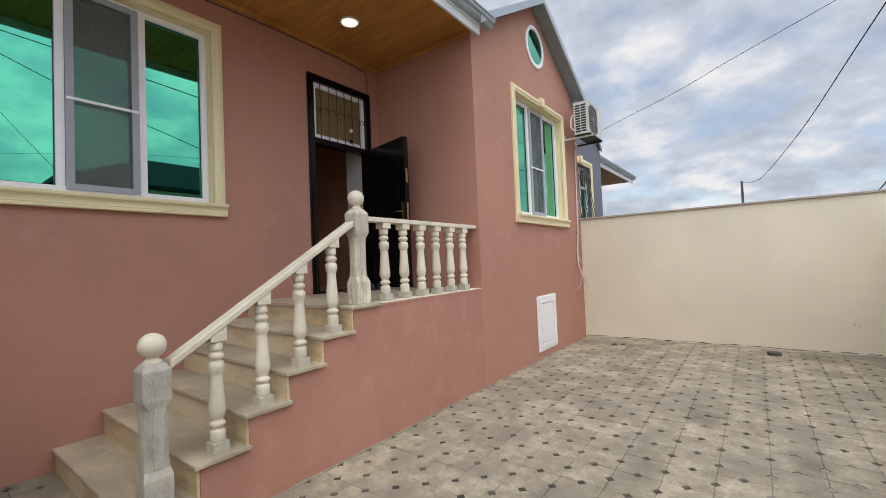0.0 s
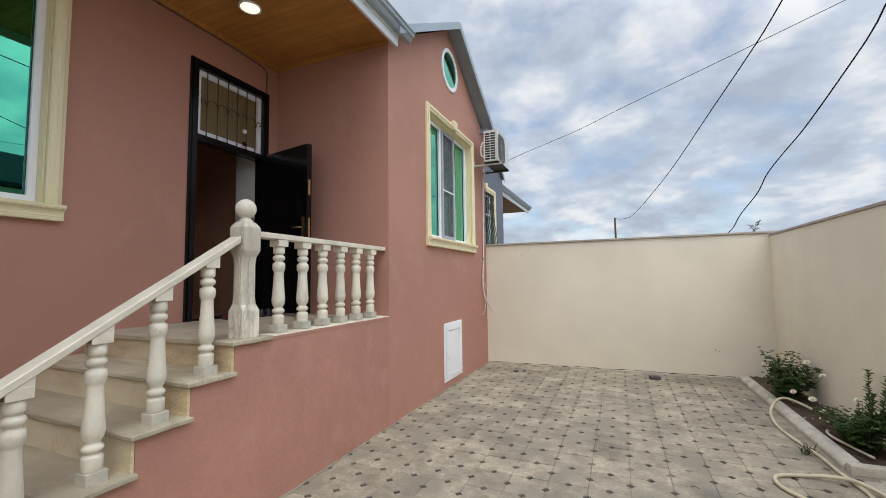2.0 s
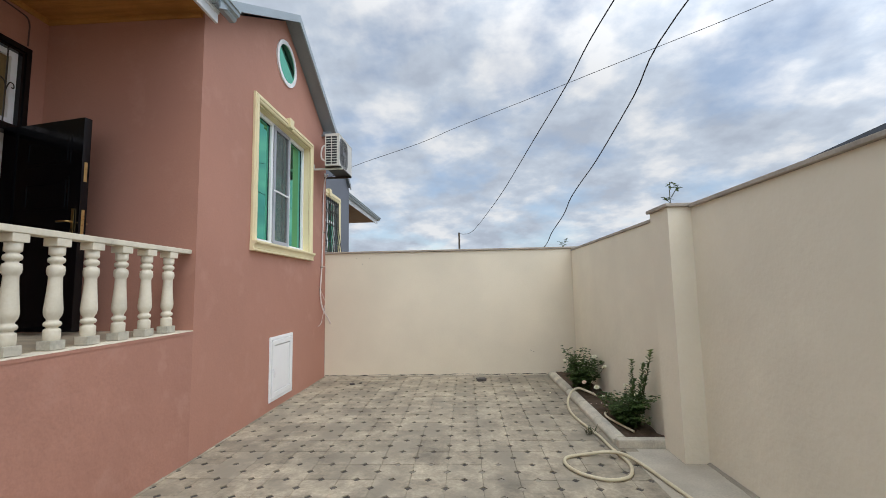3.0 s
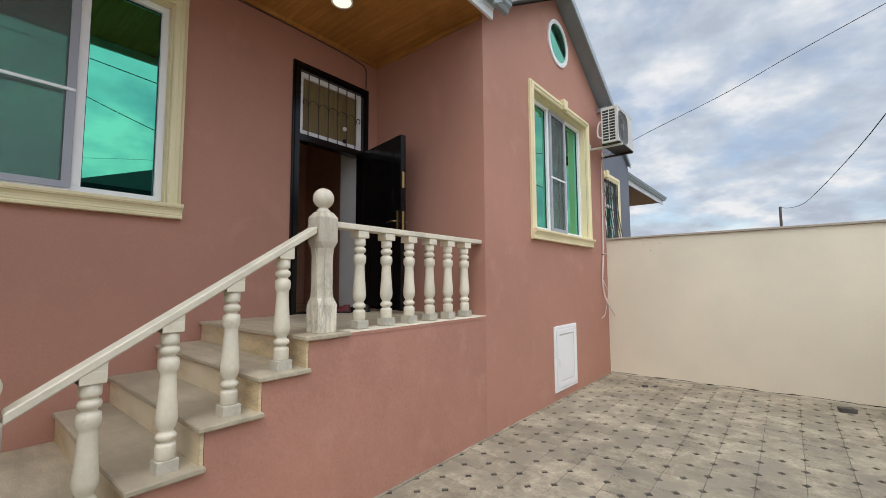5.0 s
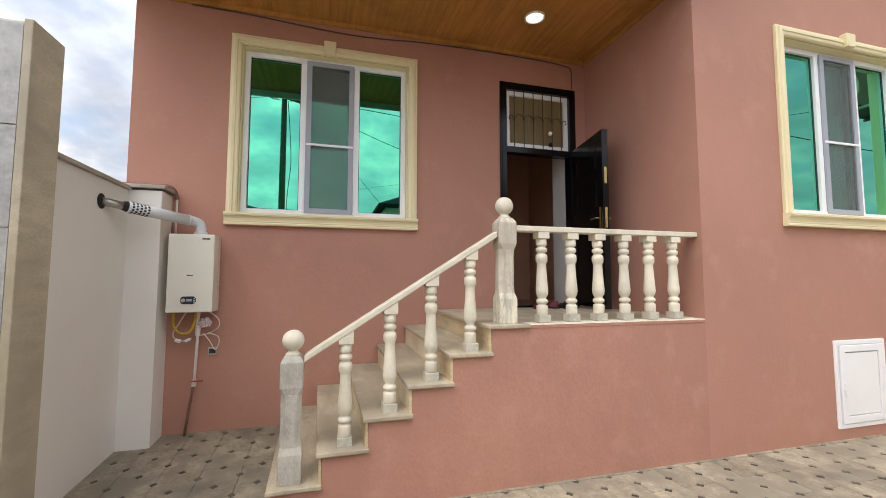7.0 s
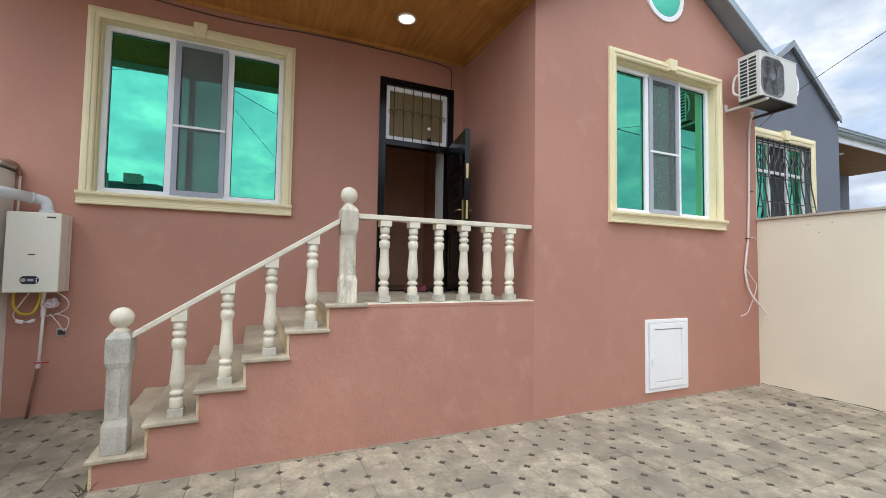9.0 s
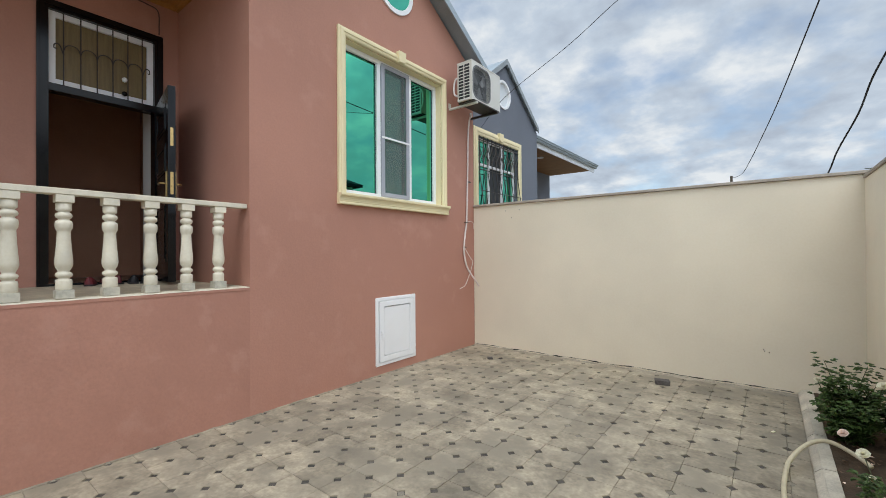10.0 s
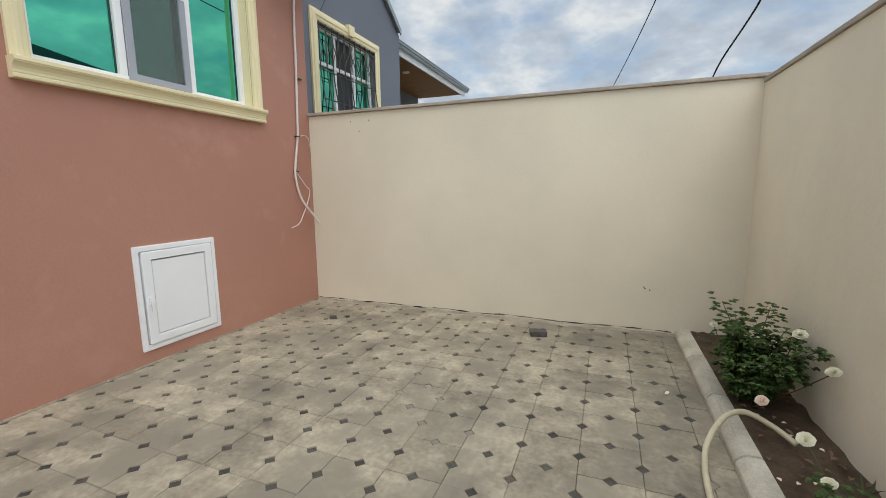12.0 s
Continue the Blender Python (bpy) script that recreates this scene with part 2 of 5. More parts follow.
BOILER = material("boiler_enamel", (0.76, 0.74, 0.64), 0.3, vary=0.02, scale=2, bump=0.02)
PANEL_DARK = material("dark_control_panel", (0.03, 0.04, 0.06), 0.25, vary=0.1, bump=0.0)
FLUE = material("white_flue", (0.66, 0.69, 0.71), 0.35, vary=0.05, bump=0.04)
NEAR_BLACK = material("near_black", (0.02, 0.018, 0.016), 0.9, vary=0.2)
CHROME = material("galvanised_metal", (0.5, 0.48, 0.45), 0.35, 0.9, vary=0.15)
COPPER = material("rusty_pipe", (0.24, 0.12, 0.09), 0.6, 0.3, vary=0.25, scale=12)
RED = material("red_valve", (0.42, 0.03, 0.035), 0.4, vary=0.1)
YELLOW = material("yellow_gas_hose", (0.55, 0.38, 0.03), 0.45, vary=0.1)
AC_WHITE = material("ac_casing", (0.66, 0.65, 0.60), 0.4, vary=0.04, bump=0.04)
AC_GRILLE = material("ac_grille", (0.17, 0.175, 0.18), 0.5, vary=0.1, bump=0.02)
AC_DARK = material("ac_interior", (0.03, 0.032, 0.036), 0.7, vary=0.2)
INNER = material("interior_plaster", (0.50, 0.28, 0.18), 0.8, vary=0.06)
INNER_PALE = material("interior_white", (0.62, 0.59, 0.56), 0.7, vary=0.05)
INNER_FLOOR = material("interior_floor", (0.25, 0.14, 0.09), 0.4, vary=0.2)
SHOE_BLACK = material("black_shoe", (0.015, 0.014, 0.016), 0.5, vary=0.2)
SHOE_RED = material("red_shoe", (0.14, 0.018, 0.024), 0.55, vary=0.2)
BLOCK = material("dark_stone_block", (0.09, 0.08, 0.075), 0.85, vary=0.25, scale=20, bump=0.5)
TIMBER = material("pole_timber", (0.10, 0.08, 0.06), 0.85, vary=0.3, scale=4, stretch=(4, 4, 0.4))
WIRE = material("black_cable", (0.012, 0.012, 0.014), 0.6, vary=0.1)
CABLE_BROWN = material("brown_cable", (0.10, 0.05, 0.04), 0.6, vary=0.1)
PIPE_WHITE = material("white_pipe", (0.72, 0.64, 0.60), 0.45, vary=0.06)
LAMP = material("lamp_diffuser", (0.9, 0.88, 0.8), 0.4, vary=0.0, bump=0, emit=((1.0, 0.95, 0.66), 1.1))
FOIL = material("plastic_wrap", (0.6, 0.5, 0.55), 0.25, vary=0.3, scale=40, fine=90, bump=0.8)


def mirror_glass():
    m = bpy.data.materials.new("green_mirror_glass")
    m.use_nodes = True
    b = m.node_tree.nodes["Principled BSDF"]
    b.inputs["Base Color"].default_value = (0.095, 0.46, 0.305, 1)
    b.inputs["Metallic"].default_value = 1.0
    b.inputs["Roughness"].default_value = 0.015
    return m


def net_mesh():
    m = bpy.data.materials.new("insect_net")
    m.use_nodes = True
    n, l = m.node_tree.nodes, m.node_tree.links
    b = n["Principled BSDF"]
    b.inputs["Base Color"].default_value = (0.17, 0.19, 0.185, 1)
    b.inputs["Roughness"].default_value = 0.8
    clear = n.new("ShaderNodeBsdfTransparent")
    mix = n.new("ShaderNodeMixShader")
    mix.inputs[0].default_value = 0.40
    l.new(clear.outputs[0], mix.inputs[1])
    l.new(b.outputs[0], mix.inputs[2])
    l.new(mix.outputs[0], n["Material Output"].inputs[0])
    return m


GLASS, NET = mirror_glass(), net_mesh()

# ---- mesh helpers ----
ORIGIN = {}


def thing(name, at, label="", category="", group="", kind=""):
    root = new(name)
    root.empty_display_size = 0.1
    root.location = at
    ORIGIN[root] = Vector(at)
    return tagged(root, label, category, group, kind)


def to_mesh(name, bm, mat, smooth=False):
    bmesh.ops.recalc_face_normals(bm, faces=bm.faces)
    me = bpy.data.meshes.new(name)
    if smooth:
        for f in bm.faces:
            f.smooth = True
    bm.to_mesh(me)
    bm.free()
    me.materials.append(mat)
    return me


def part(name, bm, mat, parent, label="", smooth=False):
    """One mesh object under a thing or a part; the mesh is given in world metres."""
    o = ORIGIN[parent]
    bmesh.ops.translate(bm, verts=bm.verts, vec=-o)
    ob = new(name, to_mesh(name, bm, mat, smooth))
    ob.parent = parent
    ORIGIN[ob] = o
    return tagged(ob, label)


def solid(name, bm, mat, label="", category="", group="", kind="", smooth=False):
    """A top-level mesh, with its origin at the foot of its middle."""
    pts = [v.co for v in bm.verts]
    o = Vector([(min(p[k] for p in pts) + max(p[k] for p in pts)) / 2 for k in (0, 1)] + [min(p.z for p in pts)])
    bmesh.ops.translate(bm, verts=bm.verts, vec=-o)
    ob = new(name, to_mesh(name, bm, mat, smooth))
    ob.location = o
    ORIGIN[ob] = o
    return tagged(ob, label, category, group, kind)


def piece(name, me, parent, at, rot=(0, 0, 0), label=""):
    """An object on shared mesh data, under its thing, at a place given in world metres."""
    ob = new(name, me)
    ob.parent = parent
    ob.location = Vector(at) - ORIGIN[parent]
    ob.rotation_euler = rot
    ORIGIN[ob] = Vector(at)
    return tagged(ob, label)


def box(x0, x1, y0, y1, z0, z1, bevel=0.0, bm=None):
    bm = bm or bmesh.new()
    m = Matrix.LocRotScale(((x0 + x1) / 2, (y0 + y1) / 2, (z0 + z1) / 2), None, (abs(x1 - x0), abs(y1 - y0), abs(z1 - z0)))
    r = bmesh.ops.create_cube(bm, size=1, matrix=m)
    if bevel:
        es = {e for v in r["verts"] for e in v.link_edges}
        bmesh.ops.bevel(bm, geom=list(es), offset=bevel, segments=2, affect="EDGES", profile=0.6)
    return bm


def lathe(profile, at=(0, 0, 0), n=20, bm=None):
    """Rings (radius, height) turned about a vertical axis, closed at both ends."""
    bm = bm or bmesh.new()
    rings = []
    for r, z in profile:
        rings.append([bm.verts.new((at[0] + r * math.cos(2 * math.pi * k / n), at[1] + r * math.sin(2 * math.pi * k / n), at[2] + z)) for k in range(n)])
    for a, b in zip(rings, rings[1:]):
        for k in range(n):
            bm.faces.new((a[k], a[(k + 1) % n], b[(k + 1) % n], b[k]))
    bm.faces.new(rings[0][::-1])
    bm.faces.new(rings[-1])
    return bm


def smooth_line(pts, steps=8):
    """A Catmull-Rom line through the points."""
    p = [Vector(q) for q in pts]
    p = [p[0] * 2 - p[1]] + p + [p[-1] * 2 - p[-2]]
    out = []
    for a, b, c, d in zip(p, p[1:], p[2:], p[3:]):
        for k in range(steps):
            t = k / steps
            out.append(0.5 * ((2 * b) + (c - a) * t + (2 * a - 5 * b + 4 * c - d) * t * t + (3 * b - a - 3 * c + d) * t ** 3))
    out.append(p[-2])
    return out


def tube(pts, r, n=8, steps=8, bm=None, taper=None):
    bm = bm or bmesh.new()
    line = smooth_line(pts, steps) if steps > 1 else [Vector(q) for q in pts]
    rings, side = [], None
    for k, p in enumerate(line):
        d = (line[min(k + 1, len(line) - 1)] - line[max(k - 1, 0)]).normalized()
        side = (side - d * side.dot(d)) if side else d.orthogonal()
        side.normalize()
        up = d.cross(side)
        rad = r if taper is None else r + (taper - r) * k / (len(line) - 1)
        rings.append([bm.verts.new(p + rad * (side * math.cos(2 * math.pi * j / n) + up * math.sin(2 * math.pi * j / n))) for j in range(n)])
    for a, b in zip(rings, rings[1:]):
        for j in range(n):
            bm.faces.new((a[j], a[(j + 1) % n], b[(j + 1) % n], b[j]))
    bm.faces.new(rings[0][::-1])
    bm.faces.new(rings[-1])
    return bm


def slab(outline, holes, place, push):
    """A plate with holes. outline and holes: 2D loops; place: 2D to 3D; push: the vector of its thickness."""
    bm = bmesh.new()
    edges = []
    for loop in [outline, *holes]:
        vs = [bm.verts.new(place(*q)) for q in loop]
        edges += [bm.edges.new((a, b)) for a, b in zip(vs, vs[1:] + vs[:1])]
    bmesh.ops.triangle_fill(bm, edges=edges, use_beauty=True, use_dissolve=False)
    r = bmesh.ops.extrude_face_region(bm, geom=bm.faces[:])
    bmesh.ops.translate(bm, verts=[v for v in r["geom"] if isinstance(v, bmesh.types.BMVert)], vec=push)
    return bm


def rect(a0, a1, b0, b1):
    return [(a0, b0), (a1, b0), (a1, b1), (a0, b1)]


def circle(ca, cb, r, n=40):
    return [(ca + r * math.cos(2 * math.pi * k / n), cb + r * math.sin(2 * math.pi * k / n)) for k in range(n)]


def sweep(profile, path, along):
    """A moulding: profile points (out, up) set at each place of path with the two axes given there, joined along."""
    bm = bmesh.new()
    rings = [[bm.verts.new(Vector(p) + u * a + v * b) for a, b in profile] for p, u, v in path]
    n = len(profile)
    for r0, r1 in zip(rings, rings[1:]):
        for k in range(n):
            bm.faces.new((r0[k], r0[(k + 1) % n], r1[(k + 1) % n], r1[k]))
    bm.faces.new(rings[0][::-1])
    bm.faces.new(rings[-1])
    return bm


# ---- the plan ----
G = -0.085                 # the yard
MAIN, WING = -4.21, -2.53  # faces of the house towards the yard
CORNER, BACK, LEFT, RIGHT = 4.27, 8.0, -0.705, 2.0
SOFFIT, LANDING = 4.33, 1.125

# ---- walls ----
yz = lambda x: (lambda a, b: (x, a, b))
xz = lambda y: (lambda a, b: (a, y, b))
W1 = (0.142, 1.907, 2.14, 3.925)
W2 = (5.375, 7.15, 2.105, 3.895)
DOOR = (3.055, 4.105, LANDING, 3.915)
HATCH = (5.84, 6.54, 0.035, 0.86)
ROUND = (6.2, 4.87, 0.30)
APEX = (6.15, 5.52)

solid("wall_main", slab(rect(-0.84, CORNER, G - 0.1, SOFFIT + 0.12), [rect(*W1), rect(*DOOR)], yz(MAIN), (-0.3, 0, 0)), PINK,
      "pink plastered house wall behind the porch", "wall", kind="structure")
solid("wall_wing_front",
      slab([(CORNER, G - 0.1), (BACK, G - 0.1), (BACK, 4.36), APEX, (CORNER, 4.36)], [rect(*W2), rect(*HATCH), circle(*ROUND)], yz(WING), (-0.26, 0, 0)),
      PINK, "pink plastered gable wall of the house", "wall", kind="structure")
solid("wall_wing_side", box(MAIN - 0.3, WING - 0.26, CORNER, CORNER + 0.25, G - 0.1, SOFFIT + 0.1), PINK, "pink plastered side wall of the porch", "wall", kind="structure")
solid("wall_wing_back", box(-7.0, WING - 0.26, BACK - 0.25, BACK - 0.003, G - 0.1, 4.36), PINK, "pink plastered end wall of the house", "wall", kind="structure")
solid("wall_house_end", box(-7.0, MAIN - 0.3, -0.84, -0.55, G - 0.1, SOFFIT + 0.1), PINK, "pink plastered end wall of the house", "wall", kind="structure")

# hall behind the open door
solid("floor_hall", box(-6.1, MAIN - 0.30, 2.5, 4.9, 1.02, LANDING - 0.004), INNER_FLOOR, "brown floor of the hall", "floor", kind="structure")
solid("wall_hall_back", box(-6.2, -6.1, 2.5, 4.9, 1.0, 4.2), INNER, "brown plastered hall wall", "wall", kind="structure")
solid("wall_hall_near", box(-6.1, MAIN - 0.31, 2.45, 2.6, 1.0, 4.2), INNER, "brown plastered hall wall", "wall", kind="structure")
solid("wall_door_reveal", box(-4.68, MAIN - 0.107, 4.05, 4.3, LANDING, 4.0), INNER_PALE, "white plastered reveal of the front door", "wall", kind="structure")
solid("wall_door_reveal_near", box(-4.68, MAIN - 0.107, 2.95, 3.11, LANDING, 4.0), INNER_PALE, "white plastered reveal of the front door", "wall", kind="structure")
solid("wall_hall_recess", box(-6.1, MAIN - 0.31, 4.42, 4.6, 1.0, 4.2), INNER, "brown plastered hall wall", "wall", kind="structure")
solid("ceiling_hall", box(-6.2, MAIN - 0.31, 2.45, 4.9, 4.0, 4.1), INNER_PALE, "plain hall ceiling", "ceiling", kind="structure")
# closed rooms behind the mirror windows
solid("wall_room_back", box(-5.1, -5.0, -0.5, 2.4, 1.0, 4.3), INNER, "plain room wall", "wall", kind="structure")

# garden walls, each with its coping
def garden_wall(name, x0, x1, y0, y1, top, label, mat=CREAM):
    solid(name, box(x0, x1, y0, y1, G - 0.1, top - 0.035), mat, label, "wall", kind="structure")


def coping(x0, x1, y0, y1, top, over=0.03):
    bm = box(x0 - over, x1 + over, y0 - over, y1 + over, top - 0.032, top, 0.006)
    solid("trim_coping", bm, CAP, "thin brown stone coping on the garden wall", "coping", kind="structure")


garden_wall("wall_back", WING + 0.002, RIGHT, BACK, BACK + 0.2, 2.19, "cream plastered garden wall at the end of the yard")
coping(WING + 0.035, RIGHT + 0.16, BACK, BACK + 0.2, 2.19)
garden_wall("wall_right", RIGHT, RIGHT + 0.2, 4.62, BACK + 0.2, 2.145, "cream plastered garden wall behind the flower bed", CREAM_ROUGH)
coping(RIGHT, RIGHT + 0.2, 4.69, BACK - 0.035, 2.145, 0.014)
garden_wall("wall_pier", 1.94, RIGHT + 0.25, 4.26, 4.62, 2.21, "cream plastered pier of the garden wall", CREAM_ROUGH)
coping(1.94, RIGHT + 0.25, 4.26, 4.62, 2.21)
garden_wall("wall_right_near", 2.15, 2.4, -1.5, 4.26, 2.2, "cream plastered garden wall", CREAM_ROUGH)
coping(2.15, 2.4, -1.5, 4.225, 2.2)
garden_wall("wall_left", -3.93, -2.311, LEFT - 0.2, LEFT, 2.3, "pale grey plastered garden wall beside the boiler", PALE_WALL)
coping(-3.89, -2.345, LEFT - 0.2, LEFT, 2.3)
garden_wall("wall_left_pier", MAIN + 0.002, -3.93, LEFT - 0.2, -0.44, 2.31, "pale grey plastered pier beside the boiler", PALE_WALL)
coping(MAIN + 0.04, -3.93, LEFT - 0.2, -0.44, 2.325, 0.035)
garden_wall("wall_front", -2.05, 2.4, -1.7, -1.5, 2.2, "plain cream wall behind the yard")
garden_wall("wall_gate_side", -2.05, -1.95, -1.5, -1.2, 2.2, "plain cream wall beside the pillar")

# ---- windows ----
def moulding_frame(parent, x, out, y0, y1, z0, z1, width):
    """Three bands with mitred steps round the opening: both sides and the top."""
    prof = [(0, 0), (0, width), (out * 0.55, width), (out * 0.62, width * 0.80), (out * 0.9, width * 0.74), (out, width * 0.66), (out, width * 0.42),
            (out * 0.8, width * 0.36), (out * 0.75, width * 0.12), (out * 0.55, 0)]
    X = Vector((1, 0, 0))
    left, right, up = Vector((0, -1, 0)), Vector((0, 1, 0)), Vector((0, 0, 1))
    part("side_trim", sweep(prof, [((x, y0, z0), X, left), ((x, y0, z1), X, left + up)], 1), TRIM, parent)
    part("side_trim", sweep(prof, [((x, y1, z0), X, right), ((x, y1, z1), X, right + up)], 1), TRIM, parent)
    part("top_trim", sweep(prof, [((x, y0, z1), X, left + up), ((x, y1, z1), X, right + up)], 1), TRIM, parent)


def facade_window(name, x, w, recess, label):
    y0, y1, z0, z1 = w
    out = 0.05
    root = thing(name, (x, (y0 + y1) / 2, z0 - 0.15), label, "window", kind="structure")
    moulding_frame(root, x + 0.002, out, y0, y1, z0 + 0.002, z1, 0.104)
    # sill with a cove between two fillets
    prof = [(0, 0), (0.052, 0), (0.056, 0.004), (0.056, 0.020), (0.048, 0.024), (0.046, 0.030), (0.050, 0.034), (0.049, 0.048), (0.054, 0.066), (0.066, 0.084), (0.080, 0.092), (0.080, 0.098), (0.086, 0.101), (0.086, 0.122), (0.082, 0.126), (0, 0.126)]
    Z, X = Vector((0, 0, 1)), Vector((1, 0, 0))
    part("window_sill", sweep(prof, [((x + 0.002, y0 - 0.112, z0 - 0.125), X, Z), ((x + 0.002, y1 + 0.112, z0 - 0.125), X, Z)], 1), TRIM, root)
    ym = (y0 + y1) / 2
    bm = slab([(ym - 0.055, z1 - 0.008), (ym + 0.055, z1 - 0.008), (ym + 0.068, z1 + 0.14), (ym - 0.068, z1 + 0.14)], [], yz(x + 0.01), (0.075, 0, 0))
    bmesh.ops.bevel(bm, geom=bm.edges[:], offset=0.008, segments=1, affect="EDGES")
    part("keystone", bm, TRIM, root)
    # reveal lining
    bm = bmesh.new()
    for b in ((y0, y0 + 0.012, z0, z1), (y1 - 0.012, y1, z0, z1), (y0 + 0.012, y1 - 0.012, z1 - 0.012, z1), (y0 + 0.012, y1 - 0.012, z0, z0 + 0.012)):
        box(x - 0.25, x - 0.002, *b, bm=bm)
    part("reveal", bm, TRIM, root)
    xf = x - recess
    fw, a = 0.055, 0.012
    fy0, fy1, fz0, fz1 = y0 + a, y1 - a, z0 + a, z1 - a
    frame_bm = slab(rect(fy0, fy1, fz0, fz1), [rect(fy0 + fw, fy1 - fw, fz0 + fw, fz1 - fw)], yz(xf), (-0.06, 0, 0))
    bmesh.ops.bevel(frame_bm, geom=[e for e in frame_bm.edges if e.calc_face_angle(0) > 1], offset=0.005, segments=1, affect="EDGES")
    part("window_frame", frame_bm, PVC, root)
    m1, m2 = fy0 + (fy1 - fy0) * 0.345, fy0 + (fy1 - fy0) * 0.675
    cols = [(fy0 + fw, m1 - 0.03), (m1 + 0.03, m2 - 0.03), (m2 + 0.03, fy1 - fw)]
    for m in (m1, m2):
        part("mullion", box(xf - 0.058, xf - 0.003, m - 0.03, m + 0.03, fz0 + fw, fz1 - fw, 0.004), PVC, root)
    for c0, c1 in cols:
        part("pane", box(xf - 0.046, xf - 0.04, c0, c1, fz0 + fw, fz1 - fw), GLASS, root, "green mirror glass pane")
        bm = slab(rect(c0, c1, fz0 + fw, fz1 - fw), [rect(c0 + 0.008, c1 - 0.008, fz0 + fw + 0.008, fz1 - fw - 0.008)], yz(xf - 0.032), (-0.008, 0, 0))
        part("gasket", bm, PANEL_DARK, root)
    c0, c1 = m1 + 0.031, m2 - 0.031
    n0, n1 = fz0 + 0.03, fz1 - 0.03
    zb = n0 + (n1 - n0) * 0.445
    net = part("net_frame", slab(rect(c0, c1, n0, n1), [rect(c0 + 0.055, c1 - 0.055, n0 + 0.05, n1 - 0.05)], yz(xf + 0.016), (-0.018, 0, 0)), PVC_GREY, root, "grey insect screen frame")
    part("net", box(xf + 0.004, xf + 0.005, c0 + 0.055, c1 - 0.055, n0 + 0.05, n1 - 0.05), NET, net, "fine grey insect net")
    part("crossbar", box(xf + 0.006, xf + 0.022, c0 + 0.004, c1 - 0.004, zb - 0.012, zb + 0.012, 0.003), PVC, net, "white crossbar")
    return root


facade_window("window_1", MAIN, W1, 0.075, "white-framed green mirror window with cream moulded surround")
facade_window("window_2", WING, W2, 0.085, "white-framed green mirror window with cream moulded surround")

rw = thing("window_3", (WING, ROUND[0], ROUND[1] - 0.33), "small round window with white ring and green glass", "window", kind="structure")
part("window_frame", slab(circle(ROUND[0], ROUND[1], 0.335), [circle(ROUND[0], ROUND[1], 0.275)], yz(WING + 0.02), (-0.09, 0, 0)), PVC, rw)
part("pane", slab(circle(ROUND[0], ROUND[1], 0.285), [], yz(WING + 0.008), (-0.006, 0, 0)), GLASS, rw)

# ---- front door with grilled transom ----
dr = thing("door_1", (MAIN, 3.6, LANDING), "open black steel front door with a grilled amber transom light", "door", kind="structure")
y0, y1, z0, z1 = DOOR
BAR = 3.03
part("door_frame", slab([(y0, z0), (y0 + 0.085, z0), (y0 + 0.085, z1 - 0.09), (y1 - 0.085, z1 - 0.09), (y1 - 0.085, z0), (y1, z0), (y1, z1), (y0, z1)], [],
     yz(MAIN + 0.025), (-0.13, 0, 0)), BLACK_DOOR, dr)
part("architrave", slab([(y0 + 0.02, z0), (y0 + 0.055, z0), (y0 + 0.055, z1 - 0.06), (y1 - 0.055, z1 - 0.06), (y1 - 0.055, z0), (y1 - 0.02, z0), (y1 - 0.02, z1 - 0.025), (y0 + 0.02, z1 - 0.025)], [],
     yz(MAIN + 0.037), (-0.012, 0, 0)), BLACK_DOOR, dr)
part("transom_bar", box(MAIN - 0.1, MAIN + 0.02, y0 + 0.085, y1 - 0.085, BAR, BAR + 0.075, 0.005), BLACK_DOOR, dr)
ty0, ty1, tz0, tz1 = y0 + 0.087, y1 - 0.087, BAR + 0.077, z1 - 0.09
part("transom_frame", slab(rect(ty0, ty1, tz0, tz1), [rect(ty0 + 0.055, ty1 - 0.055, tz0 + 0.055, tz1 - 0.055)], yz(MAIN - 0.02), (-0.05, 0, 0)), PVC, dr, "white transom frame")
part("transom_pane", box(MAIN - 0.055, MAIN - 0.049, ty0 + 0.055, ty1 - 0.055, tz0 + 0.055, tz1 - 0.055), AMBER, dr, "amber curtained pane")
for k in range(6):
    yb = ty0 + 0.11 + k * (ty1 - ty0 - 0.22) / 5
    part("grille_bar", tube([(MAIN + 0.005, yb, tz0), (MAIN + 0.005, yb, tz1)], 0.006, 6, 1), IRON, dr)
for k in range(5):
    yb = ty0 + 0.11 + (k + 0.5) * (ty1 - ty0 - 0.22) / 5
    h = (ty1 - ty0 - 0.22) / 10
    zc = tz0 + (tz1 - tz0) * 0.5
    part("grille_arch", tube([(MAIN + 0.008, yb - h, zc - 0.02), (MAIN + 0.008, yb - h * 0.7, zc + 0.035), (MAIN + 0.008, yb, zc + 0.055), (MAIN + 0.008, yb + h * 0.7, zc + 0.035), (MAIN + 0.008, yb + h, zc - 0.02)], 0.005, 5, 4), IRON, dr)
for s in (0, 1):
    ye = (ty0 + 0.11, ty1 - 0.11)[s]
    d = (-1, 1)[s]
    zc = tz0 + (tz1 - tz0) * 0.5
    part("grille_scroll", tube([(MAIN + 0.008, ye, zc - 0.06), (MAIN + 0.008, ye + d * 0.03, zc + 0.03), (MAIN + 0.008, ye + d * 0.065, zc + 0.03), (MAIN + 0.008, ye + d * 0.07, zc - 0.01), (MAIN + 0.008, ye + d * 0.05, zc - 0.01)], 0.005, 5, 4), IRON, dr)
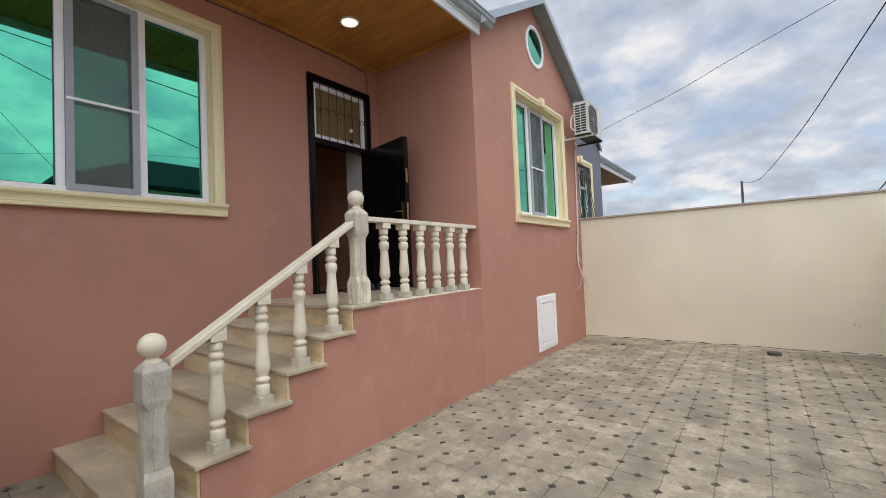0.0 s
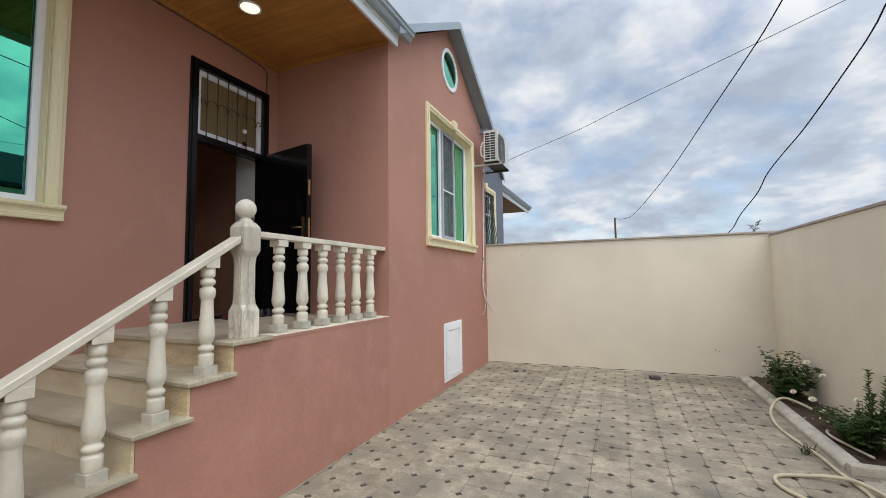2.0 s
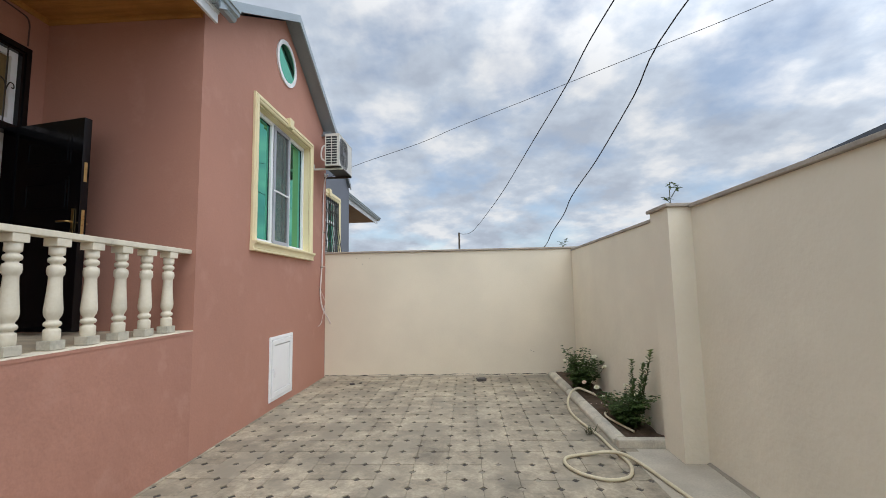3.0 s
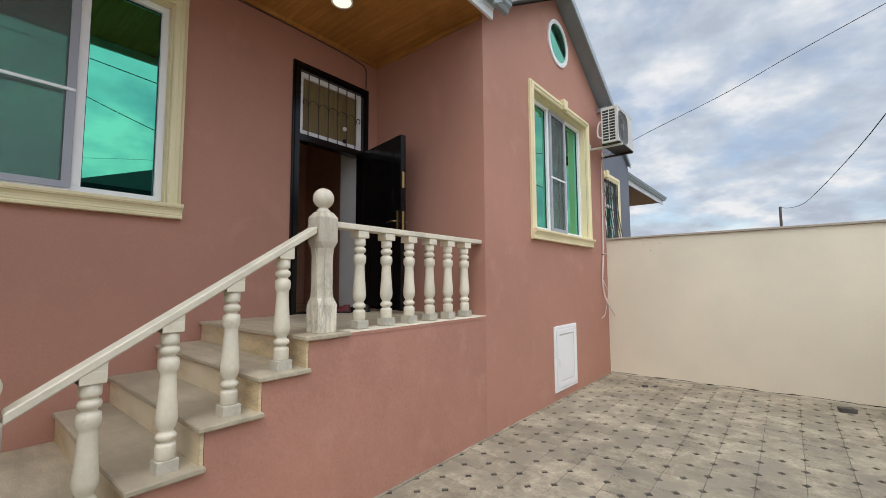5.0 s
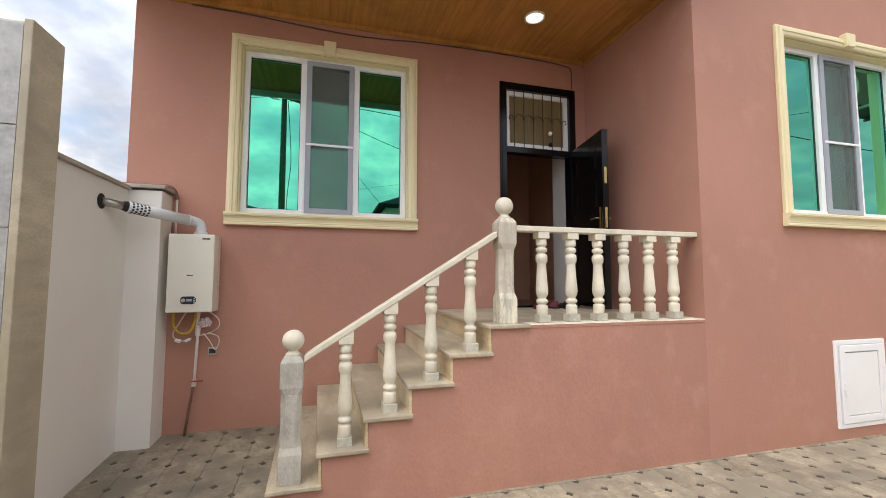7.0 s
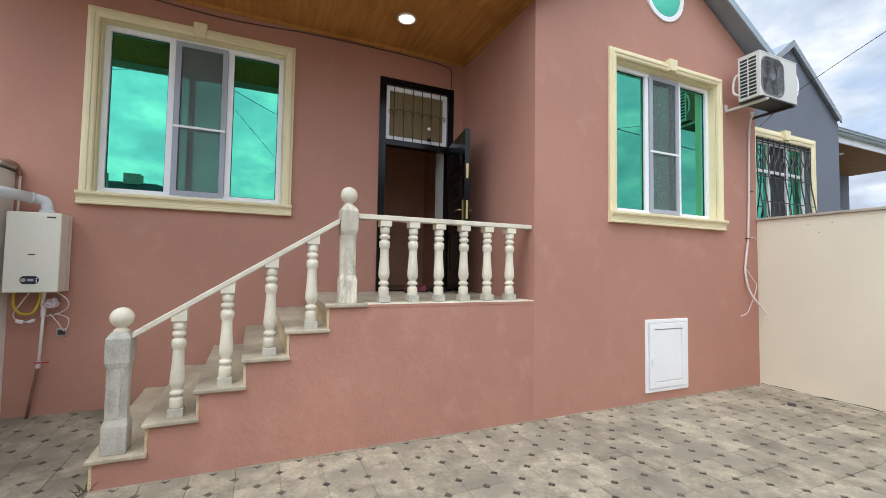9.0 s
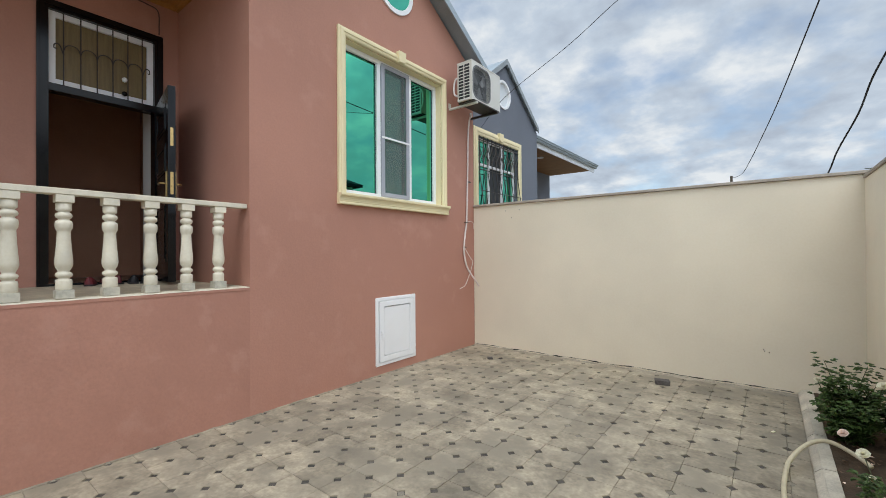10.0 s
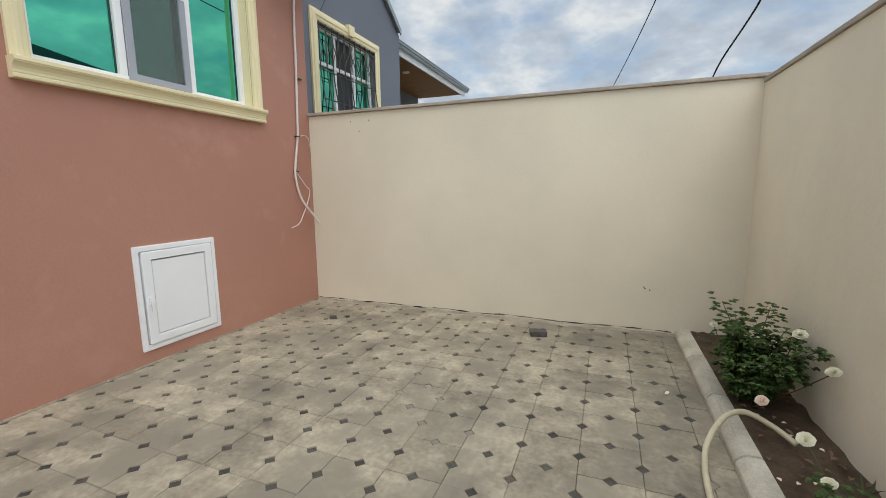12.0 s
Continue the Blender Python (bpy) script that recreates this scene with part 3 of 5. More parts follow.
for zc in (0.06, 0.21):
    part("grille_bead", lathe([(0.001, -0.028), (0.02, -0.018), (0.026, 0), (0.02, 0.018), (0.001, 0.028)], (MAIN + 0.012, 3.745, tz0 + zc), 12), PVC if zc > 0.1 else BLACK_DOOR, dr, smooth=True)
part("threshold", box(MAIN - 0.12, MAIN + 0.03, y0, y1, LANDING + 0.001, LANDING + 0.022, 0.004), BLACK_DOOR, dr)
# the leaf swings out over the landing; its face is panelled
hinge, tip = Vector((MAIN + 0.03, 4.03, 0)), Vector((-3.367, 3.88, 0))
along = (tip - hinge).normalized()
face = Vector((along.y, -along.x, 0))
L = (tip - hinge).length


def leaf_place(a, b):
    return hinge + along * a + Vector((0, 0, b))


zb, zt = LANDING + 0.03, 3.095
leaf = part("door_leaf", slab(rect(0, L, zb, zt), [], leaf_place, -face * 0.065), BLACK_DOOR, dr, "black panelled steel leaf")
for (a0, a1, b0, b1) in ((0.12, L - 0.14, 1.35, 1.95), (0.12, L - 0.14, 2.25, 2.55), (0.12, L - 0.14, 2.68, 2.95)):
    for side in (1, -1):
        base = face * 0.0 if side > 0 else -face * 0.065
        bm = slab(rect(a0, a1, b0, b1), [], lambda a, b: leaf_place(a, b) + base, face * side * 0.005)
        part("raised_panel", bm, BLACK_DOOR, leaf)
    for side in (1, -1):
        base = face * 0.005 if side > 0 else -face * 0.070
        bm = slab(rect(a0 + 0.03, a1 - 0.03, b0 + 0.03, b1 - 0.03), [rect(a0 + 0.055, a1 - 0.055, b0 + 0.055, b1 - 0.055)], lambda a, b: leaf_place(a, b) + base, face * side * 0.005)
        part("panel_bead", bm, BLACK_DOOR, leaf)
lock = leaf_place(L, 2.13)
part("lock_plate", slab(rect(L - 0.001, L + 0.003, 2.02, 2.24), [], lambda a, b: leaf_place(a, b) - face * 0.02, -face * 0.026), GOLD, leaf, "brass lock plate")
part("lock_plate", slab(rect(L - 0.001, L + 0.003, 2.5, 2.68), [], lambda a, b: leaf_place(a, b) - face * 0.02, -face * 0.026), GOLD, leaf, "brass lock plate")
for side in (1, -1):
    o = (face * 0.004 if side > 0 else -face * 0.069)
    part("handle_plate", slab(rect(L - 0.075, L - 0.048, 2.0, 2.25), [], lambda a, b: leaf_place(a, b) + o, face * side * 0.008), GOLD, leaf, "brass handle plate")
    p = leaf_place(L - 0.065, 2.13) + o
    part("handle", tube([p, p + face * side * 0.045, p + face * side * 0.055 - along * 0.03, p + face * side * 0.055 - along * 0.11], 0.009, 8, 3), GOLD, leaf, "brass lever handle", smooth=True)
for zc in (1.4, 2.1, 2.85):
    part("hinge", lathe([(0.012, 0), (0.012, 0.1)], tuple(hinge + Vector((0.0, 0.02, zc))), 10), IRON, leaf)

# ---- roof, soffit, gutter ----
bm = bmesh.new()
n = 54
w = (CORNER + 1.05) / n
for k in range(n):
    yb = -1.05 + k * w
    g = 0.0013
    vs = [bm.verts.new(c) for c in ((MAIN, yb + g, SOFFIT), (-2.44, yb + g, SOFFIT), (-2.44, yb + w - g, SOFFIT), (MAIN, yb + w - g, SOFFIT))]
    ts = [bm.verts.new((v.co.x, v.co.y + (-g if i < 2 else g), SOFFIT + 0.006)) for i, v in enumerate(vs)]
    bm.faces.new(vs)
    for i in range(4):
        bm.faces.new((vs[i], vs[(i + 1) % 4], ts[(i + 1) % 4], ts[i]))
solid("ceiling_porch", bm, WOOD, "varnished pine board soffit over the porch", "ceiling", kind="structure")
solid("ceiling_porch_deck", box(MAIN, -2.44, -1.05, CORNER, SOFFIT + 0.008, SOFFIT + 0.03), WOOD, "pine deck over the soffit boards", "ceiling", kind="structure")
solid("trim_soffit", sweep([(0, 0), (0.018, 0), (0.03, 0.012), (0.034, 0.03), (0.034, 0.045), (0, 0.045)],
      [((MAIN + 0.002, -0.84, SOFFIT - 0.046), Vector((1, 0, 0)), Vector((0, 0, 1))), ((MAIN + 0.002, CORNER - 0.035, SOFFIT - 0.046), Vector((1, 0, 0)), Vector((0, 0, 1)))], 1),
      WOOD, "pine moulding under the soffit", "trim", kind="structure")
solid("trim_soffit_side", sweep([(0, 0), (-0.018, 0), (-0.03, 0.012), (-0.034, 0.03), (-0.034, 0.045), (0, 0.045)],
      [((MAIN + 0.002, CORNER - 0.002, SOFFIT - 0.046), Vector((0, 1, 0)), Vector((0, 0, 1))), ((-2.55, CORNER - 0.002, SOFFIT - 0.046), Vector((0, 1, 0)), Vector((0, 0, 1)))], 1),
      WOOD, "pine moulding under the soffit", "trim", kind="structure")

roof = thing("roof", (-4.5, 4.0, 4.3), "blue-grey sheet metal roof with gutter and white fascia", "roof", kind="structure")
part("fascia", box(-2.44, -2.41, -1.1, 4.30, 4.235, 4.42, 0.004), FASCIA, roof, "white fascia board")
part("fascia_step", box(-2.409, -2.395, -1.1, 4.30, 4.33, 4.42, 0.003), FASCIA, roof)
gp = [(0, 0.0), (0.055, -0.005), (0.075, 0.02), (0.075, 0.045), (0.105, 0.055), (0.112, 0.09), (0.125, 0.095), (0.125, 0.11), (0.104, 0.11), (0.09, 0.07), (0.06, 0.05), (0.05, 0.012), (0.004, 0.012)]
part("gutter", sweep(gp, [((-2.392, y, 4.36), Vector((1, 0, 0)), Vector((0, 0, 1))) for y in (-1.1, 4.48)], 1), SHEET, roof, "blue-grey stepped gutter")
# main pitch over the porch
bm = slab([(-2.36, 4.44), (-6.6, 6.2), (-6.6, 6.25), (-2.33, 4.48)], [], xz(-1.1), (0, 5.3, 0))
part("main_pitch", bm, SHEET, roof)
run = 1.98
drop = run * 0.60
ax, az = APEX
for s in (-1, 1):
    e = (ax + s * run, az + 0.02 - drop)
    bm = slab([(ax, az + 0.02), e, (e[0], e[1] + 0.05), (ax, az + 0.075)], [], lambda a, b: (-2.33, a, b), (-4.2, 0, 0))
    part("wing_pitch", bm, ROOF_UNDER, roof)
    bm = slab([(ax, az - 0.03), e[:1] + (e[1] - 0.05,), (e[0], e[1] + 0.06), (ax, az + 0.085)], [], lambda a, b: (-2.305, a, b), (-0.022, 0, 0))
    part("bargeboard", bm, SHEET, roof, "blue-grey sheet bargeboard")
part("eave_end", sweep(gp, [((-2.38, 7.72, 4.34), Vector((0, 1, 0)), Vector((0, 0, 1))), ((-2.62, 7.72, 4.34), Vector((0, 1, 0)), Vector((0, 0, 1)))], 1), SHEET, roof)


def downlight(at):
    root = thing("ceiling_light", at, "round white recessed downlight, switched on", "ceiling light", "porch downlights")
    x, y, z = at
    part("rim", lathe([(0.10, 0.0), (0.112, -0.004), (0.112, -0.018), (0.098, -0.022), (0.092, -0.016), (0.092, 0.0)], at, 28), PVC, root, smooth=True)
    part("diffuser", lathe([(0.091, -0.002), (0.091, -0.017), (0.06, -0.02), (0.001, -0.021)], at, 28), LAMP, root, "glowing white diffuser", smooth=True)


downlight((-3.50, 3.17, SOFFIT))
downlight((-3.50, 0.95, SOFFIT))

# ---- steps and landing ----
N0, RUN, RISE, Z1 = 0.69, 0.303, 0.2, 0.125
EDGE = WING + 0.03
def worn_slab(x0, x1, y0, y1, z0, z1, seed, chip=0.007):
    """A stone slab whose outer edges are uneven and chipped."""
    nx, ny = max(2, int((x1 - x0) / 0.05)), max(2, int((y1 - y0) / 0.035))
    rim = [(x0 + (x1 - x0) * k / nx, y0) for k in range(nx)] + [(x1, y0 + (y1 - y0) * k / ny) for k in range(ny)]
    rim += [(x1 - (x1 - x0) * k / nx, y1) for k in range(nx)] + [(x0, y1 - (y1 - y0) * k / ny) for k in range(ny)]
    bm = bmesh.new()
    rings = []
    for level, (z, inset) in enumerate(((z0, 0.003), (z0 + 0.006, 0.0), (z1 - 0.006, 0.0), (z1, 0.004))):
        ring = []
        for k, (x, y) in enumerate(rim):
            n1 = noise.noise(Vector((x * 9, y * 9, seed * 3.7 + level * 0.35)))
            n2 = noise.noise(Vector((x * 31, y * 31, seed * 1.9 + level * 0.8)))
            worn = inset + chip * (max(0.0, n1) * 0.55 + max(0.0, n2 - 0.15) * (1.6 if level in (0, 3) else 0.5))
            cx = min(max(x, x0 + worn), x1 - worn)
            cy = min(max(y, y0 + worn), y1 - worn)
            ring.append(bm.verts.new((cx, cy, z)))
        rings.append(ring)
    for a, b in zip(rings, rings[1:]):
        for k in range(len(rim)):
            bm.faces.new((a[k], a[(k + 1) % len(rim)], b[(k + 1) % len(rim)], b[k]))
    bm.faces.new(rings[0][::-1])
    bm.faces.new(rings[-1])
    return bm


def falling(bm):
    """Treads rise a little towards the house wall, where they also start a little sooner."""
    for v in bm.verts:
        u = (EDGE - v.co.x) / (EDGE - MAIN)
        v.co.z += 0.033 * u
        v.co.y -= 0.025 * u
    return bm


st = thing("staircase", (-3.4, 2.0, G), "limestone steps with pink plastered side up to the porch", "stairs")
outline = [(N0 + 0.02, G - 0.05)]
for k in range(6):
    outline += [(N0 + 0.04 + k * RUN, (Z1 + (k - 1) * RISE if k else G - 0.05)), (N0 + 0.04 + k * RUN, Z1 + k * RISE - 0.031)]
outline = outline[1:] + [(CORNER, LANDING - 0.031), (CORNER, G - 0.05)]
part("stair_body", slab(outline, [], yz(WING), (MAIN - WING + 0.002, 0, 0)), PINK_ROUGH, st, "pink plastered stair side")
for k in range(5):
    ya, z = N0 + k * RUN, Z1 + k * RISE
    part("tread", falling(worn_slab(MAIN + 0.004, EDGE, ya, ya + RUN + 0.042, z - 0.03, z, k + 1)), STONE, st, "limestone tread")
    if k:
        part("riser", falling(box(MAIN + 0.004, WING - 0.002, ya + 0.02, ya + 0.038, z - RISE, z - 0.031)), STONE_GOLD, st, "golden banded limestone riser")
part("riser", falling(box(MAIN + 0.004, WING - 0.003, N0 + 0.02, N0 + 0.038, G - 0.075, Z1 - 0.031)), STONE_GOLD, st, "golden banded limestone riser")
part("riser", box(MAIN + 0.004, WING - 0.003, N0 + 5 * RUN + 0.02, N0 + 5 * RUN + 0.038, LANDING - RISE, LANDING - 0.031), STONE_GOLD, st, "golden banded limestone riser")
yl = N0 + 5 * RUN
part("landing_slab", box(MAIN + 0.004, WING - 0.13, yl, CORNER - 0.004, LANDING - 0.03, LANDING, 0.004), STONE, st)
part("landing_slab", worn_slab(WING - 0.128, EDGE, yl, yl + 0.35, LANDING - 0.03, LANDING, 9), STONE, st)
bm = bmesh.new()
prev = None
for k in range(33):
    y = yl + 0.352 + (CORNER - 0.004 - yl - 0.352) * k / 32
    d = 0.006 * noise.noise(Vector((k * 0.7, 3.3, 0)))
    ring = [bm.verts.new(c) for c in ((WING - 0.128, y, LANDING - 0.03), (WING - 0.128, y, LANDING - 0.003), (WING + 0.003 + d * 0.4, y, LANDING - 0.004), (WING + 0.005 + d * 0.5, y, LANDING - 0.011 + d * 0.6), (WING + 0.001, y, LANDING - 0.013 + d * 0.6), (WING + 0.001, y, LANDING - 0.03))]
    if prev:
        for i in range(6):
            bm.faces.new((prev[i], prev[(i + 1) % 6], ring[(i + 1) % 6], ring[i]))
    else:
        bm.faces.new(ring[::-1])
    prev = ring
bm.faces.new(prev)
part("landing_edge", bm, STONE_PALE, st, "pale uneven stone edging")
bm = bmesh.new()
prev = None
for k in range(61):
    y = yl + 0.352 + (CORNER - 0.004 - yl - 0.352) * k / 60
    d = noise.noise(Vector((k * 0.33, 7.1, 0)))
    e = noise.noise(Vector((k * 1.1, 2.1, 4)))
    top_ = LANDING - 0.009 + 0.004 * d + 0.002 * e
    ring = [bm.verts.new(c) for c in ((WING - 0.01, y, LANDING - 0.034), (WING - 0.01, y, top_), (WING + 0.004, y, top_ - 0.001), (WING + 0.004, y, LANDING - 0.034))]
    if prev:
        for i in range(4):
            bm.faces.new((prev[i], prev[(i + 1) % 4], ring[(i + 1) % 4], ring[i]))
    else:
        bm.faces.new(ring[::-1])
    prev = ring
bm.faces.new(prev)
part("plaster_lip", bm, PINK_ROUGH, st, "ragged pink plaster lip")

# ---- balustrade ----
BX = -2.622
bal = thing("balustrade", (BX, 2.4, Z1), "pale stone balustrade with turned balusters and ball-topped newels", "balustrade")


def newel(y, z, mat, label):
    bm = bmesh.new()
    # square foot, waisted shaft with chamfered corners, square head and sloping cap
    prof = [(0.071, 0.0, 0.006), (0.074, 0.006, 0.006), (0.074, 0.19, 0.006), (0.071, 0.205, 0.012), (0.065, 0.235, 0.024), (0.062, 0.29, 0.027), (0.062, 0.52, 0.027),
            (0.065, 0.575, 0.024), (0.071, 0.605, 0.012), (0.074, 0.62, 0.006), (0.074, 0.784, 0.006), (0.071, 0.792, 0.006), (0.05, 0.826, 0.006)]
    rings = []
    for m, (a, hz, c) in enumerate(prof):
        loop = [(a, -a + c), (a, a - c), (a - c, a), (-a + c, a), (-a, a - c), (-a, -a + c), (-a + c, -a), (a - c, -a)]
        rings.append([bm.verts.new((BX + px + 0.002 * noise.noise(Vector((px * 40, hz * 9, y))), y + py + 0.002 * noise.noise(Vector((py * 40, hz * 9, y + 5))), z + hz)) for px, py in loop])
    for a, b in zip(rings, rings[1:]):
        for k in range(8):
            bm.faces.new((a[k], a[(k + 1) % 8], b[(k + 1) % 8], b[k]))
    bm.faces.new(rings[0][::-1])
    bm.faces.new(rings[-1])
    post = part("newel_post", bm, mat, bal, label)
    rib = slab([(-0.022, 0.245), (0.022, 0.245), (0.026, 0.29), (0.026, 0.53), (0.016, 0.575), (-0.016, 0.575), (-0.026, 0.53), (-0.026, 0.29)], [], lambda a, b: (BX + 0.058, y + a, z + b), (0.011, 0, 0))
    part("carved_rib", rib, mat, post)
    rib = slab([(-0.022, 0.245), (0.022, 0.245), (0.026, 0.29), (0.026, 0.53), (0.016, 0.575), (-0.016, 0.575), (-0.026, 0.53), (-0.026, 0.29)], [], lambda a, b: (BX + a, y - 0.058, z + b), (0, -0.011, 0))
    part("carved_rib", rib, mat, post)
    r = 0.072
    prof = [(0.045, 0.82), (0.05, 0.835), (0.034, 0.85)] + [(max(0.002, r * math.sin(a)), 0.925 - r * math.cos(a)) for a in [0.45 + k * (math.pi - 0.45) / 14 for k in range(15)]]
    part("ball", lathe([(a, b) for a, b in prof], (BX, y, z), 28), STONE_PALE, post, "pale stone ball", smooth=True)


newel(0.83, Z1, STONE_GREY, "grey marble newel post")
newel(2.395, LANDING, STONE_VEIN, "veined pale stone newel post")


def baluster_mesh(h):
    bm = box(-0.05, 0.05, -0.05, 0.05, 0, 0.06, 0.004)
    k = h / 0.73
    prof = [(0.043, 0.060), (0.046, 0.066), (0.046, 0.122), (0.043, 0.133), (0.031, 0.138), (0.031, 0.146), (0.043, 0.153), (0.0485, 0.166), (0.043, 0.180), (0.032, 0.187), (0.033, 0.197),
            (0.045, 0.218), (0.050, 0.243), (0.050, 0.262), (0.046, 0.31), (0.0415, 0.37), (0.038, 0.43), (0.0365, 0.468), (0.038, 0.478), (0.046, 0.492), (0.0485, 0.520), (0.045, 0.545),
            (0.031, 0.553), (0.031, 0.562), (0.043, 0.570), (0.047, 0.585), (0.043, 0.600), (0.031, 0.607), (0.031, 0.614), (0.042, 0.621), (0.0435, 0.630), (0.0435, 0.676)]
    lathe([(r, z * k) for r, z in prof], n=18, bm=bm)
    box(-0.05, 0.05, -0.05, 0.05, 0.676 * k, h, 0.004, bm=bm)
    me = to_mesh("baluster", bm, STONE_PALE)
    me.materials.append(STONE_FOOT)
    for f in me.polygons:
        f.use_smooth = 0.064 * k < f.center.z < 0.672 * k
        f.material_index = 1 if f.center.z < 0.0605 else 0
    return me


land_me, step_me = baluster_mesh(0.724), baluster_mesh(0.745)
for yb in (2.72, 2.99, 3.25, 3.51, 3.77, 4.03):
    piece("baluster", land_me, bal, (BX, yb, LANDING))
for k, yb in enumerate((1.18, 1.49, 1.795, 2.105)):
    piece("baluster", step_me, bal, (BX, yb, Z1 + RISE * (k + 1)))
part("handrail", box(BX - 0.055, BX + 0.055, 2.47, CORNER - 0.004, 1.85, 1.893, 0.006), STONE_PALE, bal, "pale stone handrail")
# sloping rail over the steps, with wedges on the balusters
sl = 0.632
ra, rb = 0.905, 2.315
zr = lambda y: 1.078 + (y - 1.18) * sl
bm = slab([(ra, zr(ra)), (rb, zr(rb)), (rb, zr(rb) + 0.048), (ra, zr(ra) + 0.048)], [], yz(BX + 0.055), (-0.11, 0, 0))
bmesh.ops.bevel(bm, geom=[e for e in bm.edges if e.calc_face_angle(0) > 1], offset=0.006, segments=1, affect="EDGES")
part("handrail", bm, STONE_PALE, bal, "sloping pale stone handrail")
for k, yb in enumerate((1.18, 1.49, 1.795, 2.105)):
    zt = Z1 + RISE * (k + 1) + 0.745
    bm = slab([(yb - 0.05, zt - 0.05), (yb + 0.05, zt - 0.05), (yb + 0.05, zr(yb + 0.05) + 0.003), (yb - 0.05, zr(yb - 0.05) + 0.003)], [], yz(BX + 0.048), (-0.096, 0, 0))
    part("wedge", bm, STONE_PALE, bal)

# ---- hatch in the plinth ----
y0, y1, z0, z1 = HATCH
ha = thing("access_hatch", (WING, (y0 + y1) / 2, z0), "white plastic access hatch in the pink wall", "hatch")
bm = slab(rect(y0 - 0.01, y1 + 0.01, z0 - 0.01, z1 + 0.01), [rect(y0 + 0.034, y1 - 0.034, z0 + 0.034, z1 - 0.034)], yz(WING + 0.016), (-0.06, 0, 0))
bmesh.ops.bevel(bm, geom=[e for e in bm.edges if e.calc_face_angle(0) > 1], offset=0.006, segments=2, affect="EDGES")
part("hatch_frame", bm, PVC, ha)
bm = slab(rect(y0 + 0.046, y1 - 0.038, z0 + 0.038, z1 - 0.038), [rect(y0 + 0.118, y1 - 0.105, z0 + 0.105, z1 - 0.105)], yz(WING + 0.026), (-0.05, 0, 0))
bmesh.ops.bevel(bm, geom=[e for e in bm.edges if e.calc_face_angle(0) > 1], offset=0.004, segments=1, affect="EDGES")
lid = part("hatch_door", bm, PVC, ha)
part("panel", box(WING - 0.02, WING + 0.018, y0 + 0.124, y1 - 0.114, z0 + 0.113, z1 - 0.114), PVC, lid)
part("gasket", box(WING - 0.045, WING - 0.022, y0 + 0.03, y1 - 0.03, z0 + 0.03, z1 - 0.03), PANEL_DARK, ha, "dark rubber gasket")
part("handle", box(WING + 0.026, WING + 0.04, y0 + 0.062, y0 + 0.092, 0.40, 0.46, 0.004), PVC, lid)
part("handle_lever", box(WING + 0.04, WING + 0.052, y0 + 0.07, y0 + 0.086, 0.34, 0.43, 0.004), PVC, lid)

# ---- boiler with its flue and pipes ----
bo = thing("gas_boiler", (-4.07, -0.18, 1.155), "cream wall-hung gas boiler on the pink wall", "boiler")
by0, by1, bz0, bz1, bxf = -0.375, 0.012, 1.155, 1.885, -3.94
bm = box(MAIN + 0.02, bxf, by0, by1, bz0, bz1, 0.012)
part("casing", bm, BOILER, bo)
part("seam", box(MAIN + 0.1, MAIN + 0.104, by0 - 0.001, by1 + 0.001, bz0 + 0.01, bz1 + 0.001), PVC_GREY, bo)
bm = slab([(by0 + 0.12 + 0.065 + (0.065 if math.cos(a) > 0 else -0.065) * 0.55 + 0.03 * math.cos(a), 1.268 + 0.036 * math.sin(a)) for a in [2 * math.pi * (k + 0.5) / 28 for k in range(28)]], [], yz(bxf - 0.002), (0.008, 0, 0))
panel = part("control_panel", bm, PANEL_DARK, bo, "dark oval control panel")
part("knob", slab(circle(by0 + 0.145, 1.268, 0.018, 18), [], yz(bxf + 0.004), (0.012, 0, 0)), CHROME, panel)
part("display", box(bxf + 0.004, bxf + 0.009, by0 + 0.172, by0 + 0.215, 1.258, 1.280), PVC_GREY, panel)
for k in range(3):
    part("button", slab(circle(by0 + 0.236, 1.268 + (k - 1) * 0.016, 0.005, 10), [], yz(bxf + 0.004), (0.004, 0, 0)), PVC, panel)
part("viewing_slot", box(bxf - 0.004, bxf + 0.002, by0 + 0.165, by0 + 0.215, 1.494, 1.502), NEAR_BLACK, bo)
part("lettering_bar", box(bxf - 0.004, bxf + 0.0015, by1 - 0.105, by1 - 0.04, bz1 - 0.05, bz1 - 0.036), IRON, bo)

fl = thing("boiler_flue", (-4.06, -0.14, bz1), "white flue pipe from the boiler into the garden wall", "pipe")
part("collar", lathe([(0.056, 0), (0.056, 0.03), (0.05, 0.034)], (-4.06, -0.14, bz1), 24), FLUE, fl, smooth=True)
end, start = Vector((-3.50, LEFT + 0.01, 2.085)), Vector((-4.02, -0.20, 2.015))
dirf = (end - start).normalized()
part("elbow", tube([(-4.06, -0.14, bz1 + 0.03), (-4.06, -0.14, bz1 + 0.07), (-4.05, -0.152, bz1 + 0.11), tuple(start - dirf * 0.01), tuple(start + dirf * 0.05)], 0.045, 20, 4), FLUE, fl, "grey flue elbow", smooth=True)
tip_f = end - dirf * 0.16
part("flue_pipe", tube([tuple(start + dirf * 0.03), tuple(tip_f)], 0.049, 24, 1), FLUE, fl, smooth=True)
part("joint_ring", tube([tuple(start + dirf * 0.04), tuple(start + dirf * 0.055)], 0.053, 24, 1), FLUE, fl)
sideu = dirf.cross(Vector((0, 0, 1))).normalized()
upv = sideu.cross(dirf)
